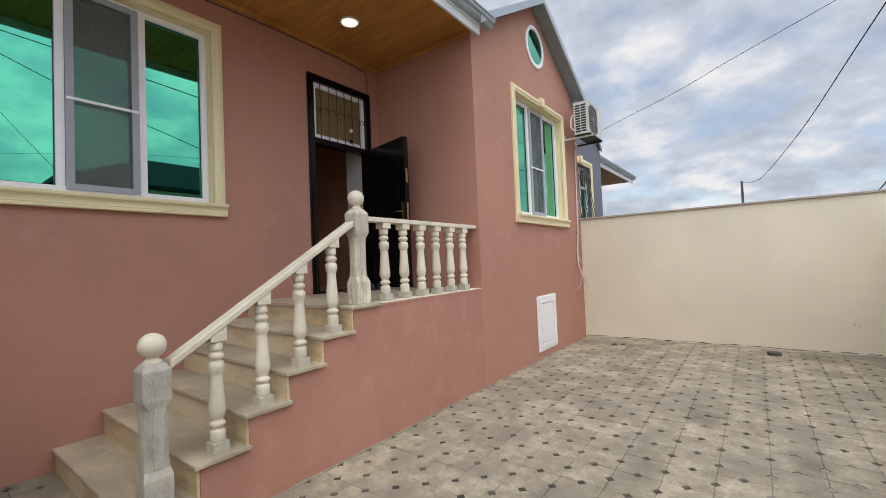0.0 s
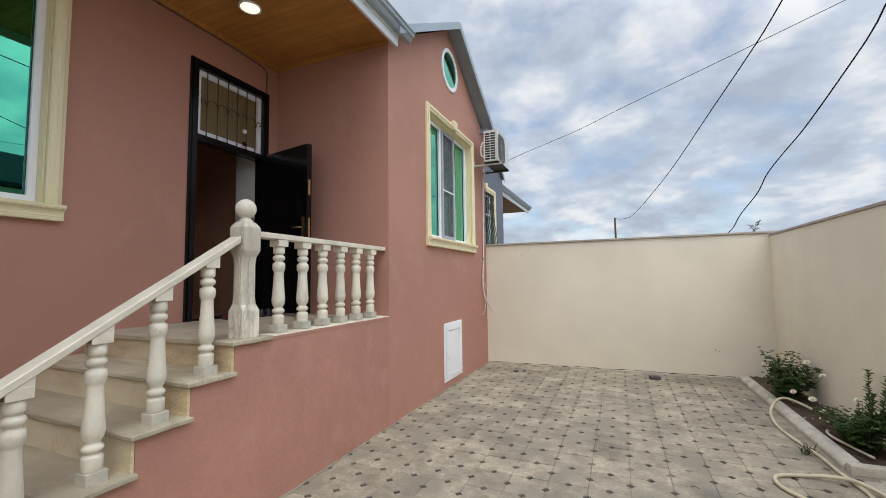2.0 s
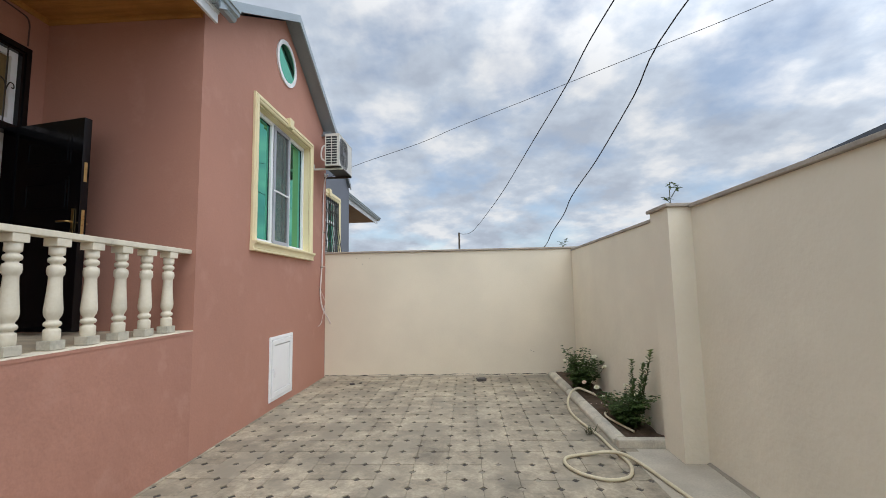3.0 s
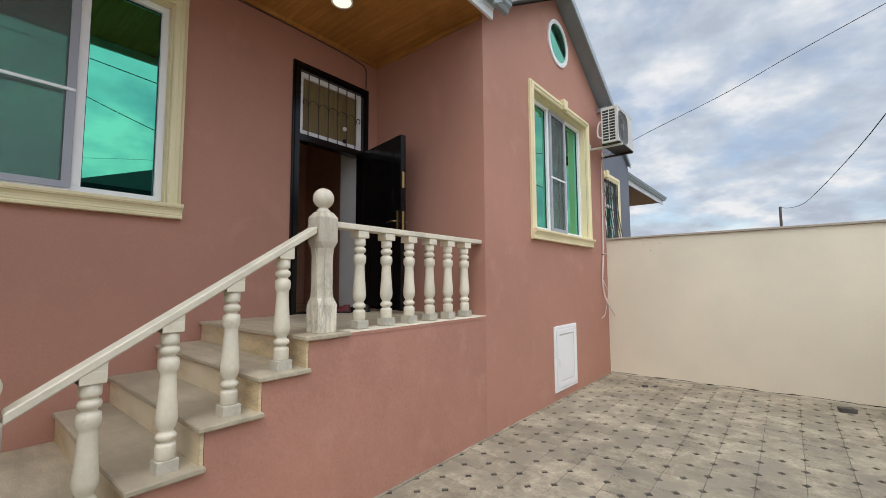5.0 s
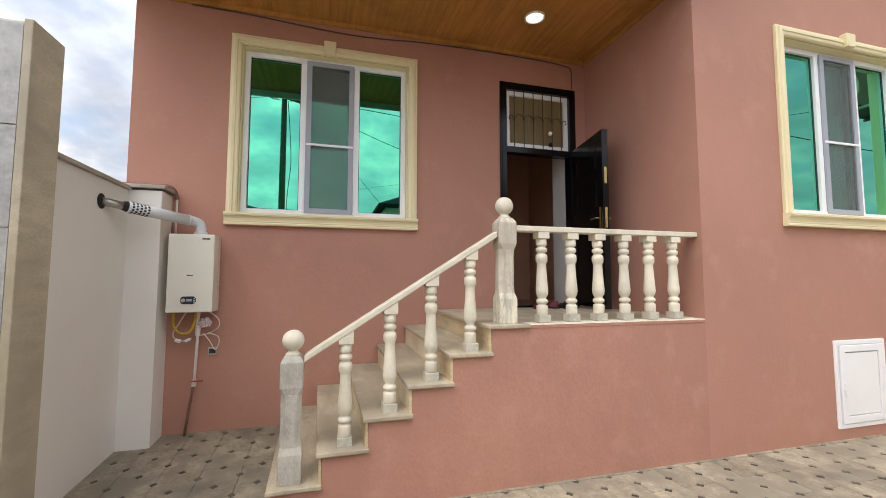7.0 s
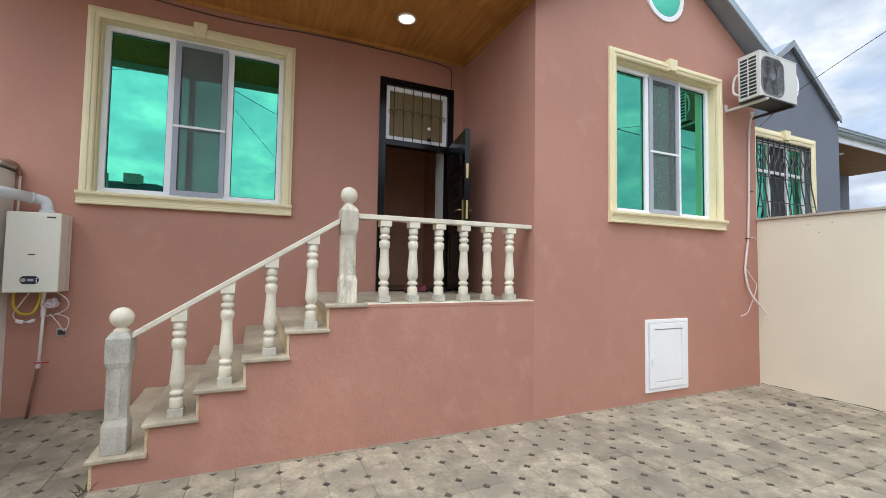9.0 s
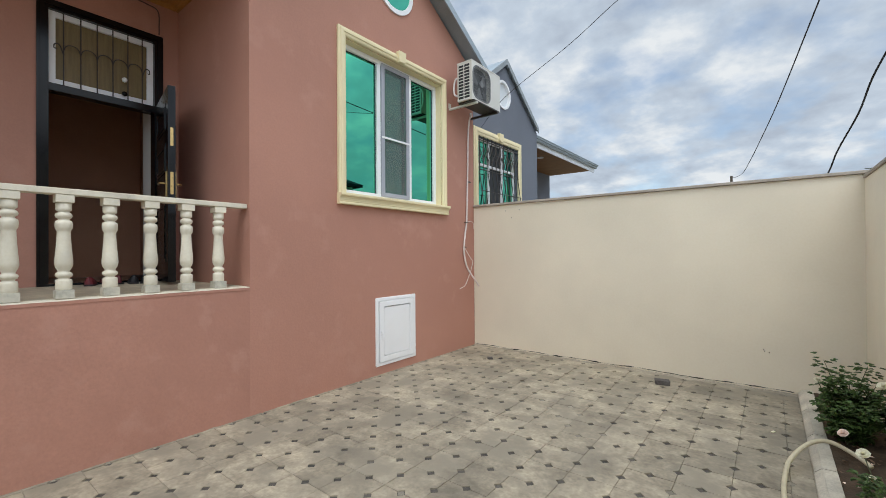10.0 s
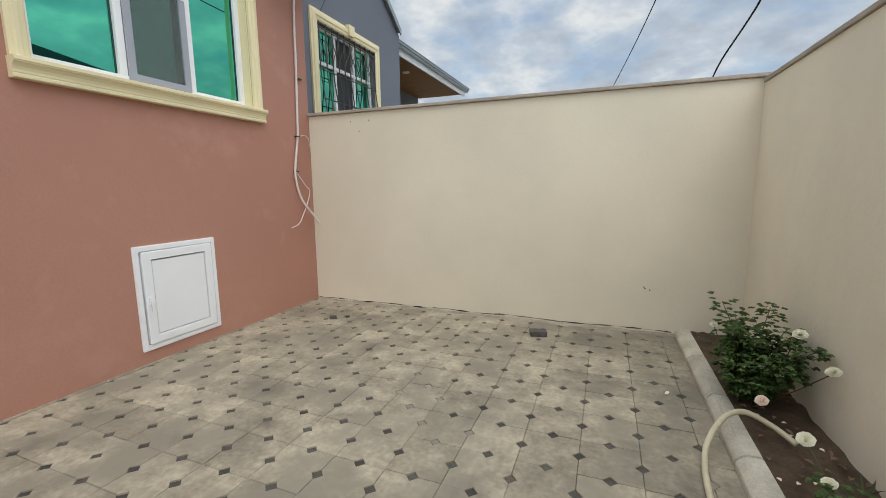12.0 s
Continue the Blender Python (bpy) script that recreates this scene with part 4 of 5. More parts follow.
for i in range(5):
    for j in range(12):
        a = 2 * math.pi * (j + 0.5 * (i % 2)) / 12
        c = tip_f - dirf * (0.03 + 0.03 * i)
        nrm = sideu * math.cos(a) + upv * math.sin(a)
        tng = dirf.cross(nrm)
        bm = slab(circle(0, 0, 0.0095, 8), [], lambda p, q: c + nrm * 0.047 + dirf * p + tng * q, nrm * 0.0035)
        part("vent_hole", bm, NEAR_BLACK, fl)
part("liner", tube([tuple(tip_f - dirf * 0.01), tuple(end + dirf * 0.02)], 0.033, 18, 1), CHROME, fl, "bent galvanised inner liner", smooth=True)
part("torn_lip", tube([tuple(tip_f), tuple(tip_f + dirf * 0.035)], 0.046, 14, 1, taper=0.036), NEAR_BLACK, fl)
solid("wall_opening", slab(circle(-3.47, 2.085, 0.062, 18), [], xz(LEFT + 0.002), (0, 0.003, 0)), NEAR_BLACK, "near-black disc for the flue hole in the plaster", "hole", kind="structure")

wp = thing("water_pipe", (-4.16, -0.19, G), "white water pipe with a red valve rising to the boiler", "pipe")
part("lower_pipe", tube([(-4.15, -0.235, G + 0.05), (-4.15, -0.20, 0.24), (-4.14, -0.165, 0.47)], 0.013, 10, 2), COPPER, wp, "rusty lower pipe", smooth=True)
part("upper_pipe", tube([(-4.14, -0.165, 0.47), (-4.13, -0.155, 0.7), (-4.12, -0.145, 0.95)], 0.013, 10, 2), PIPE_WHITE, wp, smooth=True)
part("valve", tube([(-4.14, -0.168, 0.44), (-4.14, -0.163, 0.50)], 0.022, 12, 1), PIPE_WHITE, wp)
part("valve_lever", box(-4.12, -4.108, -0.185, -0.08, 0.486, 0.498, 0.003), RED, wp, "red valve lever")
part("tee", tube([(-4.12, -0.147, 0.92), (-4.12, -0.144, 1.04)], 0.022, 12, 1), PIPE_WHITE, wp)
part("branch", tube([(-4.12, -0.145, 1.0), (-4.09, -0.145, 1.04), (-4.08, -0.13, 1.16)], 0.014, 10, 3), PIPE_WHITE, wp)
gh = thing("gas_hose", (-4.1, -0.25, 0.85), "yellow flexible gas hose looping under the boiler", "hose")
part("loop", tube([(-4.08, -0.345, 1.16), (-4.07, -0.34, 1.03), (-4.06, -0.28, 0.955), (-4.06, -0.20, 0.965), (-4.07, -0.165, 1.06), (-4.08, -0.155, 1.16)], 0.011, 8, 6), YELLOW, gh, smooth=True)
pw = thing("power_lead", (-4.1, -0.2, 0.8), "white power leads hanging under the boiler", "cable")
part("lead", tube([(-4.1, -0.24, 1.16), (-4.08, -0.30, 1.04), (-4.1, -0.35, 0.95), (-4.12, -0.33, 0.89), (-4.12, -0.26, 0.875), (-4.12, -0.20, 0.90)], 0.006, 6, 6), PIPE_WHITE, pw)
part("lead", tube([(-4.1, -0.06, 1.16), (-4.1, 0.03, 1.08), (-4.11, 0.035, 1.0), (-4.13, -0.05, 0.94), (-4.14, -0.13, 0.92)], 0.005, 6, 6), PIPE_WHITE, pw)
part("lead", tube([(-4.13, -0.10, 0.94), (-4.13, -0.04, 0.86), (-4.15, 0.0, 0.78), (-4.15, 0.03, 0.82), (-4.14, 0.03, 0.90), (-4.13, -0.06, 0.945)], 0.005, 6, 6), PIPE_WHITE, pw)
part("connector", tube([(-4.12, -0.335, 0.885), (-4.12, -0.29, 0.872)], 0.018, 10, 1), PVC, pw)
part("connector", tube([(-4.12, -0.25, 0.872), (-4.12, -0.21, 0.89)], 0.014, 10, 1), PVC, pw)
bm = bmesh.new()
bmesh.ops.create_icosphere(bm, subdivisions=3, radius=0.055, matrix=Matrix.LocRotScale((-4.1, -0.085, 1.045), None, (0.7, 1.0, 0.85)))
for v in bm.verts:
    v.co += (v.co - Vector((-4.1, -0.085, 1.045))) * 0.55 * (noise.noise(v.co * 38))
solid("plastic_wrapping", bm, FOIL, "crumpled plastic wrapped round the boiler pipes", "wrapping")
so = thing("wall_socket", (MAIN, -0.03, 0.72), "grey power socket on the pink wall", "socket")
part("plate", box(MAIN, MAIN + 0.014, -0.072, 0.012, 0.715, 0.795, 0.004), CHROME, so)
part("face", box(MAIN + 0.013, MAIN + 0.019, -0.058, -0.002, 0.735, 0.780, 0.003), IRON, so)
gp_ = thing("gas_pipe", (-4.17, -0.42, 1.9), "rusty gas pipe coming over the wall to the boiler", "pipe")
part("riser_pipe", tube([(-4.165, -0.392, 1.15), (-4.165, -0.387, 2.28)], 0.010, 10, 1), PIPE_WHITE, gp_)
part("bend", tube([(-4.165, -0.387, 2.24), (-4.15, -0.41, 2.33), (-4.13, -0.47, 2.365), (-4.13, -0.58, 2.365), (-4.13, -0.95, 2.365)], 0.017, 10, 4), COPPER, gp_, smooth=True)

# ---- air conditioner ----
ac = thing("air_conditioner", (-2.19, 7.65, 3.6), "white outdoor air conditioner on wall brackets", "air conditioner")
ax0, ax1, ay0, ay1, az0, az1 = -2.295, -2.045, 7.25, 8.04, 3.62, 4.18
fy0, fy1, fz0, fz1 = ay0 + 0.03, ay0 + 0.50, az0 + 0.035, az1 - 0.045
fan = ((fy0 + fy1) / 2, (fz0 + fz1) / 2, 0.2)


def rounded(a0, a1, b0, b1, r, n=6):
    """A rectangle with rounded corners."""
    out = []
    for ca, cb, q in ((a1 - r, b1 - r, 0), (a0 + r, b1 - r, 1), (a0 + r, b0 + r, 2), (a1 - r, b0 + r, 3)):
        out += [(ca + r * math.cos((q + k / n) * math.pi / 2), cb + r * math.sin((q + k / n) * math.pi / 2)) for k in range(n + 1)]
    return out


part("front", slab(rect(ay0, ay1, az0, az1), [rounded(fy0, fy1, fz0, fz1, 0.13)], yz(ax1), (-0.02, 0, 0)), AC_WHITE, ac)
part("body", box(ax0, ax1 - 0.075, ay0 + 0.012, ay1, az0, az1 - 0.012, 0.008), AC_WHITE, ac)
part("body_rim", slab(rect(ay0 + 0.012, ay1, az0, az1 - 0.012), [rounded(fy0 - 0.005, fy1 + 0.005, fz0 - 0.005, fz1 + 0.005, 0.13)], yz(ax1 - 0.021), (-0.053, 0, 0)), AC_WHITE, ac)
part("top", box(ax0 - 0.005, ax1 + 0.004, ay0 - 0.003, ay1 + 0.004, az1 - 0.012, az1 + 0.006, 0.005), AC_WHITE, ac)
part("fan_well", slab(rounded(fy0 - 0.004, fy1 + 0.004, fz0 - 0.004, fz1 + 0.004, 0.13), [], yz(ax1 - 0.068), (-0.006, 0, 0)), AC_DARK, ac, "dark fan opening")
for k in range(3):
    a = 0.5 + k * 2 * math.pi / 3
    ring_ = [(fan[0] + r * math.cos(a + b), fan[1] + r * math.sin(a + b)) for r, b in ((0.04, -0.3), (0.19, -0.25), (0.2, 0.55), (0.12, 0.5), (0.04, 0.6))]
    part("fan_blade", slab(ring_, [], yz(ax1 - 0.045), (-0.012, 0, 0)), AC_GRILLE, ac, "grey fan blade")
grille = part("fan_grille", slab(rounded(fy0 - 0.006, fy1 + 0.006, fz0 - 0.006, fz1 + 0.006, 0.13), [rounded(fy0 + 0.012, fy1 - 0.012, fz0 + 0.012, fz1 - 0.012, 0.12)], yz(ax1 + 0.006), (-0.008, 0, 0)), AC_GRILLE, ac)
for k in range(19):
    yb = fy0 + 0.02 + k * (fy1 - fy0 - 0.04) / 18
    edge_d = max(0.0, 0.12 - min(yb - fy0, fy1 - yb))
    cut = 0.12 - math.sqrt(max(0.0, 0.12 ** 2 - edge_d ** 2))
    part("wire", tube([(ax1 + 0.002, yb, fz0 + 0.008 + cut), (ax1 + 0.002, yb, fz1 - 0.008 - cut)], 0.0028, 4, 1), AC_GRILLE, grille)
for zc in (fan[1] - 0.12, fan[1], fan[1] + 0.12):
    part("cross_wire", tube([(ax1 - 0.001, fy0 + 0.008, zc), (ax1 - 0.001, fy1 - 0.008, zc)], 0.003, 4, 1), AC_GRILLE, grille)
part("hub", slab(circle(fan[0], fan[1], 0.045, 20), [], yz(ax1 + 0.005), (-0.008, 0, 0)), AC_GRILLE, grille)
part("coil", box(ax0 + 0.02, ax1 - 0.045, ay0 + 0.004, ay0 + 0.0115, az0 + 0.02, az1 - 0.02), AC_DARK, ac, "dark coil behind the side louvres")
holes = []
rows, cols = 11, 2
for i in range(rows):
    for j in range(cols):
        a0 = ax0 + 0.016 + j * 0.105
        b0 = az0 + 0.03 + i * 0.0455
        holes.append(rect(a0, a0 + 0.092, b0, b0 + 0.034))
part("side_louvre", slab(rect(ax0, ax1 - 0.021, az0, az1 - 0.012), holes, xz(ay0), (0, 0.0035, 0)), AC_WHITE, ac)
part("side_grip", tube([(ax0 + 0.02, ay0 + 0.02, 3.7), (ax0 - 0.05, ay0 - 0.005, 3.74), (ax0 - 0.06, ay0 - 0.005, 3.86), (ax0 - 0.03, ay0, 3.96), (ax0 + 0.02, ay0 + 0.02, 3.98)], 0.014, 8, 4), PIPE_WHITE, ac, "insulated pipe loop")
for yb in (7.36, 7.93):
    br = part("bracket", box(WING + 0.001, -2.02, yb - 0.02, yb + 0.02, 3.575, 3.603, 0.003), AC_WHITE if yb < 7.5 else IRON, ac, "steel wall bracket")
    part("bracket_foot", box(WING + 0.001, WING + 0.012, yb - 0.03, yb + 0.03, 3.604, 3.68, 0.003), AC_WHITE, br)
part("foot_rail", box(-2.31, -2.03, 7.29, 8.0, 3.604, 3.62), IRON, ac, "dark foot rail")
dp = thing("drain_pipe", (WING, 7.8, 0.87), "white air conditioner pipe hanging loose down the wall", "pipe")
X0 = WING + 0.02
part("pipe", tube([(-2.42, 7.80, 3.62), (X0 + 0.02, 7.83, 3.52), (X0, 7.82, 3.2), (X0, 7.80, 2.6), (X0, 7.775, 2.1), (X0, 7.765, 1.9), (X0 + 0.005, 7.70, 1.62), (X0 + 0.005, 7.685, 1.42), (X0 + 0.02, 7.75, 1.18), (X0 + 0.08, 7.90, 0.96), (X0 + 0.10, 7.955, 0.88)], 0.013, 8, 6), PIPE_WHITE, dp, smooth=True)
part("lead", tube([(X0, 7.7, 1.5), (X0 + 0.02, 7.84, 1.33), (X0 + 0.02, 7.90, 1.28), (X0 + 0.02, 7.85, 1.14), (X0 + 0.02, 7.76, 1.0), (X0 + 0.02, 7.68, 0.9), (X0 + 0.01, 7.56, 0.86)], 0.005, 6, 6), PIPE_WHITE, dp)
part("lead", tube([(X0, 7.775, 1.9), (X0 + 0.02, 7.86, 1.92), (X0 + 0.02, 7.93, 1.88), (X0 + 0.01, 7.95, 1.8)], 0.004, 6, 5), PIPE_WHITE, dp)
for zc in (2.55, 1.9, 1.5):
    part("clip", box(WING, WING + 0.036, 7.68 + (zc - 1.5) * 0.13, 7.72 + (zc - 1.5) * 0.13 + 0.02, zc - 0.006, zc + 0.006), IRON, dp)

solid("facade_cable", tube([(MAIN + 0.012, -0.35, 4.275), (MAIN + 0.012, 0.21, 4.262), (MAIN + 0.012, 1.09, 4.215), (MAIN + 0.012, 1.6, 4.222), (MAIN + 0.012, 2.1, 4.255), (MAIN + 0.012, 2.9, 4.268), (MAIN + 0.012, 3.6, 4.262), (MAIN + 0.012, 3.95, 4.24), (MAIN + 0.012, 4.06, 4.2), (MAIN + 0.012, 4.07, 4.02), (MAIN + 0.012, 4.07, 3.94)], 0.007, 6, 5),
      CABLE_BROWN, "thin brown cable sagging along the wall under the soffit", "cable")

# ---- shoes on the landing ----
def shoe(at, turn, mat, label):
    root = thing("shoe", at, label, "shoe", "shoes by the door")
    m = pose(*at, 0, 0, turn)
    bm = bmesh.new()
    rings = []
    for s in range(9):
        u = s / 8
        w = 0.036 + 0.012 * math.sin(u * math.pi) - 0.012 * abs(u - 0.35) + (-0.02 if s in (0, 8) else 0)
        h = 0.07 - 0.035 * u if u > 0.3 else 0.075
        rings.append([bm.verts.new(m @ Vector((-0.13 + 0.26 * u, w * math.cos(a), 0.016 + max(0, math.sin(a)) * h))) for a in [math.pi * k / 6 for k in range(7)]])
    for a, b in zip(rings, rings[1:]):
        for k in range(6):
            bm.faces.new((a[k], a[k + 1], b[k + 1], b[k]))
    bm.faces.new(rings[0])
    bm.faces.new(rings[-1][::-1])
    part("upper", bm, mat, root, smooth=True)
    bm = slab([((-0.135 + 0.27 * u), s * (0.034 + 0.014 * math.sin(u * math.pi))) for s, us in ((1, [0, .1, .3, .5, .7, .9, 1]), (-1, [1, .9, .7, .5, .3, .1, 0])) for u in us], [], lambda a, b: m @ Vector((a, b, 0.001)), (0, 0, 0.016))
    part("sole", bm, SHOE_BLACK, root)


shoe((-4.0, 3.42, LANDING), 160, SHOE_RED, "dark red shoe on the landing by the open door")
shoe((-4.03, 3.58, LANDING), 205, SHOE_RED, "dark red shoe on the landing by the open door")
shoe((-3.98, 3.76, LANDING), 170, SHOE_BLACK, "black shoe on the landing by the open door")
shoe((-3.95, 3.88, LANDING), 150, SHOE_BLACK, "black shoe on the landing by the open door")

# ---- pillar by the gate ----
pi_ = thing("gate_pillar", (-2.2, -0.7, G), "gate pillar clad in grey slate tiles with a beige stone edge", "pillar")
PX, PY = -2.05, -0.395
part("core", box(-2.31, PX - 0.012, -1.4, PY - 0.012, G, 2.75), GROUT, pi_, "pale grout core")
part("edge_strip", box(-2.309, PX + 0.004, PY - 0.038, PY, G, 2.76, 0.006), STONE, pi_, "beige stone corner strip")
tz = [G, 0.19, 0.697, 1.204, 1.711, 2.218, 2.74]
for a, b in zip(tz, tz[1:]):
    for c, d in ((-0.93, PY - 0.041), (-1.4, -0.935)):
        part("tile", box(PX - 0.011, PX, c, d, a + 0.004, b - 0.004, 0.002), PILLAR_TILE, pi_)

# ---- flower bed ----
KX = 1.49


def kerb(name, x0, x1, y0, y1):
    if y1 - y0 > x1 - x0:
        bm = slab([(x0, G - 0.05), (x0, G + 0.035), (x0 + 0.012, G + 0.05), (x0 + 0.04, G + 0.075), (x1, G + 0.075), (x1, G - 0.05)], [], xz(y0), (0, y1 - y0, 0))
        bmesh.ops.bevel(bm, geom=[e for e in bm.edges if e.calc_face_angle(0) > 0.3], offset=0.004, segments=2, affect="EDGES")
    else:
        bm = box(x0, x1, y0, y1, G - 0.05, G + 0.075, 0.014)
    return solid(name, bm, KERB, "weathered concrete kerb stone round the flower bed", "kerb", "kerb stones", "structure")


n = 5
step = (BACK - 4.72) / n
for k in range(n):
    kerb("kerb", KX, KX + 0.115, 4.72 + k * step + 0.003, 4.72 + (k + 1) * step - 0.003)
kerb("kerb", KX + 0.012, 1.998, 4.623, 4.717)
bm = bmesh.new()
nx, ny = 10, 60
grid = [[bm.verts.new((KX + 0.107 + (RIGHT - KX - 0.107) * i / nx, 4.719 + (BACK - 4.719) * j / ny, G + 0.052 + 0.03 * noise.noise(Vector((i * 0.5, j * 0.4, 0))) + 0.012 * noise.noise(Vector((i * 2.1, j * 1.7, 3))))) for j in range(ny + 1)] for i in range(nx + 1)]
for i in range(nx):
    for j in range(ny):
        bm.faces.new((grid[i][j], grid[i + 1][j], grid[i + 1][j + 1], grid[i][j + 1]))
solid("ground_flower_bed", bm, SOIL, "dark damp soil of the flower bed", "soil", kind="structure", smooth=True)


def leaf_into(bm, at, d, up, length, width):
    """A pointed leaf folded along its rib."""
    d = d.normalized()
    s = d.cross(up)
    s = s.normalized() if s.length > 0.01 else Vector((1, 0, 0))
    n_ = s.cross(d)
    pts = [(0, 0), (0.3, 0.42), (0.65, 0.45), (1, 0)]
    rib = [bm.verts.new(at + d * length * u - n_ * length * 0.12 * u * u) for u, _ in pts]
    for sg in (1, -1):
        edge = [rib[0]] + [bm.verts.new(at + d * length * u + s * sg * width * w + n_ * (width * 0.25 - length * 0.12 * u * u)) for u, w in pts[1:3]] + [rib[3]]
        bm.faces.new((edge[0], edge[1], rib[1]))
        bm.faces.new((rib[1], edge[1], edge[2], rib[2]))
        bm.faces.new((rib[2], edge[2], edge[3]))


def rose(at, r, mat, parent, rng):
    bm = bmesh.new()
    c = Vector(at)
    axis = Vector((rng.uniform(-0.5, 0.1), rng.uniform(-0.6, -0.1), 1)).normalized()
    side = axis.orthogonal().normalized()
    for ring, (cnt, tilt, size) in enumerate(((3, 0.25, 0.55), (5, 0.6, 0.8), (6, 1.0, 1.0), (6, 1.35, 1.05))):
        for k in range(cnt):
            a = 2 * math.pi * (k + ring * 0.4) / cnt + rng.uniform(-0.2, 0.2)
            o = (Matrix.Rotation(a, 3, axis) @ side)
            t = axis.cross(o)
            rows_ = []
            for u in (0.0, 0.45, 0.85, 1.0):
                lift_ = math.cos(tilt) * u + 0.1 * (1 - ring / 4)
                outw = math.sin(tilt) * u + (0.12 * u * u)
                wd = (0.15, 0.55, 0.6, 0.3)[(0.0, 0.45, 0.85, 1.0).index(u)] * size
                base = c + (axis * lift_ + o * outw) * r * size
                rows_.append([bm.verts.new(base + t * r * wd * q - o * r * 0.12 * abs(q)) for q in (-1, 0, 1)])
            for p, q in zip(rows_, rows_[1:]):
                for j in (0, 1):
                    bm.faces.new((p[j], p[j + 1], q[j + 1], q[j]))
    part("flower", bm, mat, parent, smooth=True)


def bush(name, base, canes, leaves_per, spread, leaf_len, label, flowers, seed, shoots=()):
    rng = random.Random(seed)
    root = thing(name, base, label, "plant")
    b = Vector(base)
    stems, crown, young = bmesh.new(), bmesh.new(), bmesh.new()
    for dx, dy, h in canes:
        top = b + Vector((dx, dy, h))
        midp = b + Vector((dx * 0.35, dy * 0.35, h * 0.55)) + Vector((rng.uniform(-.02, .02), rng.uniform(-.02, .02), 0))
        tube([b + Vector((dx * 0.08, dy * 0.08, -0.02)), midp, top], 0.0055, 5, 4, bm=stems, taper=0.002)
        for k in range(leaves_per):
            u = rng.random() ** 0.65
            p = b.lerp(midp, u * 2) if u < 0.5 else midp.lerp(top, u * 2 - 1)
            az_ = rng.uniform(0, 2 * math.pi)
            d = Vector((math.cos(az_), math.sin(az_), rng.uniform(-0.25, 0.5))).normalized()
            off = rng.uniform(0.01, spread)
            q = p + d * off
            q.x, q.y = min(q.x, RIGHT - 0.05), min(q.y, BACK - 0.05)
            for s in (-0.5, 0.0, 0.5):
                dd = (Matrix.Rotation(s * 1.6, 3, "Z") @ d)
                leaf_into(crown, q, dd, Vector((0, 0, 1)), leaf_len * rng.uniform(0.7, 1.2), leaf_len * 0.78)
    for dx, dy, h, leans in shoots:
        top = b + Vector((dx, dy, h))
        foot = b + Vector((dx * 0.3, dy * 0.3, 0.05))
        tube([foot, foot.lerp(top, 0.5) + Vector((0.01, 0.01, 0)), top], 0.006, 5, 4, bm=stems, taper=0.003)
        rows_n = 22
        for k in range(rows_n):
            u = 0.25 + 0.75 * k / (rows_n - 1)
            p = foot.lerp(top, u)
            for s in range(2 if u < 0.95 else 4):
                az_ = k * 2.4 + s * (3.1 if u < 0.95 else 1.25) + rng.uniform(-0.4, 0.4)
                d = Vector((math.cos(az_), math.sin(az_), rng.uniform(0.6, 1.2)))
                leaf_into(young if u > 0.93 and leans else crown, p, d, Vector((0, 0, 1)), rng.uniform(0.042, 0.060), rng.uniform(0.024, 0.031))
    part("cane", stems, STEM, root)
    part("crown", crown, LEAF, root, "dark green leaves")
    if shoots:
        tagged(part("young_growth", young, LEAF_NEW, root, "bright green young leaves"), kind="stuff")
    else:
        young.free()
    for fx, fy, fz, r, pink in flowers:
        p = Vector((fx, fy, fz))
        near = b + (p - b) * 0.45 + Vector((0, 0, -0.04))
        part("flower_stem", tube([b + Vector((0, 0, 0.05)), near, p], 0.003, 5, 4), STEM, root)
        rose((fx, fy, fz), r, PETAL_PINK if pink else PETAL, root, rng)
    return root


rngb = random.Random(11)
canes_a = [(0.26 * math.cos(a) * rngb.uniform(0.3, 1), 0.36 * math.sin(a) * rngb.uniform(0.3, 1), rngb.uniform(0.22, 0.5)) for a in [k * 0.66 for k in range(20)]]
bush("rose_bush", (1.74, 6.78, G + 0.03), canes_a + [(-0.12, 0.28, 0.56), (0.13, 0.2, 0.56), (0.2, -0.3, 0.46)], 62, 0.10, 0.039, "leafy rose bush with cream roses in the flower bed",
     [(1.90, 6.60, 0.45, 0.034, 0), (1.94, 6.3, 0.36, 0.031, 0), (1.66, 6.30, 0.16, 0.029, 1), (1.58, 7.05, 0.33, 0.024, 0)], 3)
canes_b = [(0.19 * math.cos(a) * rngb.uniform(0.3, 1), 0.36 * math.sin(a) * rngb.uniform(0.3, 1), rngb.uniform(0.12, 0.34)) for a in [k * 0.7 for k in range(18)]]
bush("rose_bush", (1.79, 5.1, G + 0.03), canes_b + [(0.16, -0.36, 0.42), (0.12, 0.3, 0.36), (-0.1, 0.3, 0.3), (-0.1, 0.5, 0.22), (-0.08, 0.62, 0.16)], 80, 0.085, 0.029, "rose bush with tall leafy shoots and cream roses",
     [(1.71, 5.92, 0.18, 0.032, 0), (1.72, 5.72, 0.11, 0.028, 0), (1.92, 5.5, 0.30, 0.028, 0), (1.9, 5.15, 0.27, 0.028, 0)], 8,
     shoots=((0.15, 0.22, 0.66, 1), (0.15, -0.29, 0.84, 1), (0.12, -0.16, 0.68, 0), (0.1, -0.22, 0.55, 0), (0.07, -0.02, 0.5, 0)))
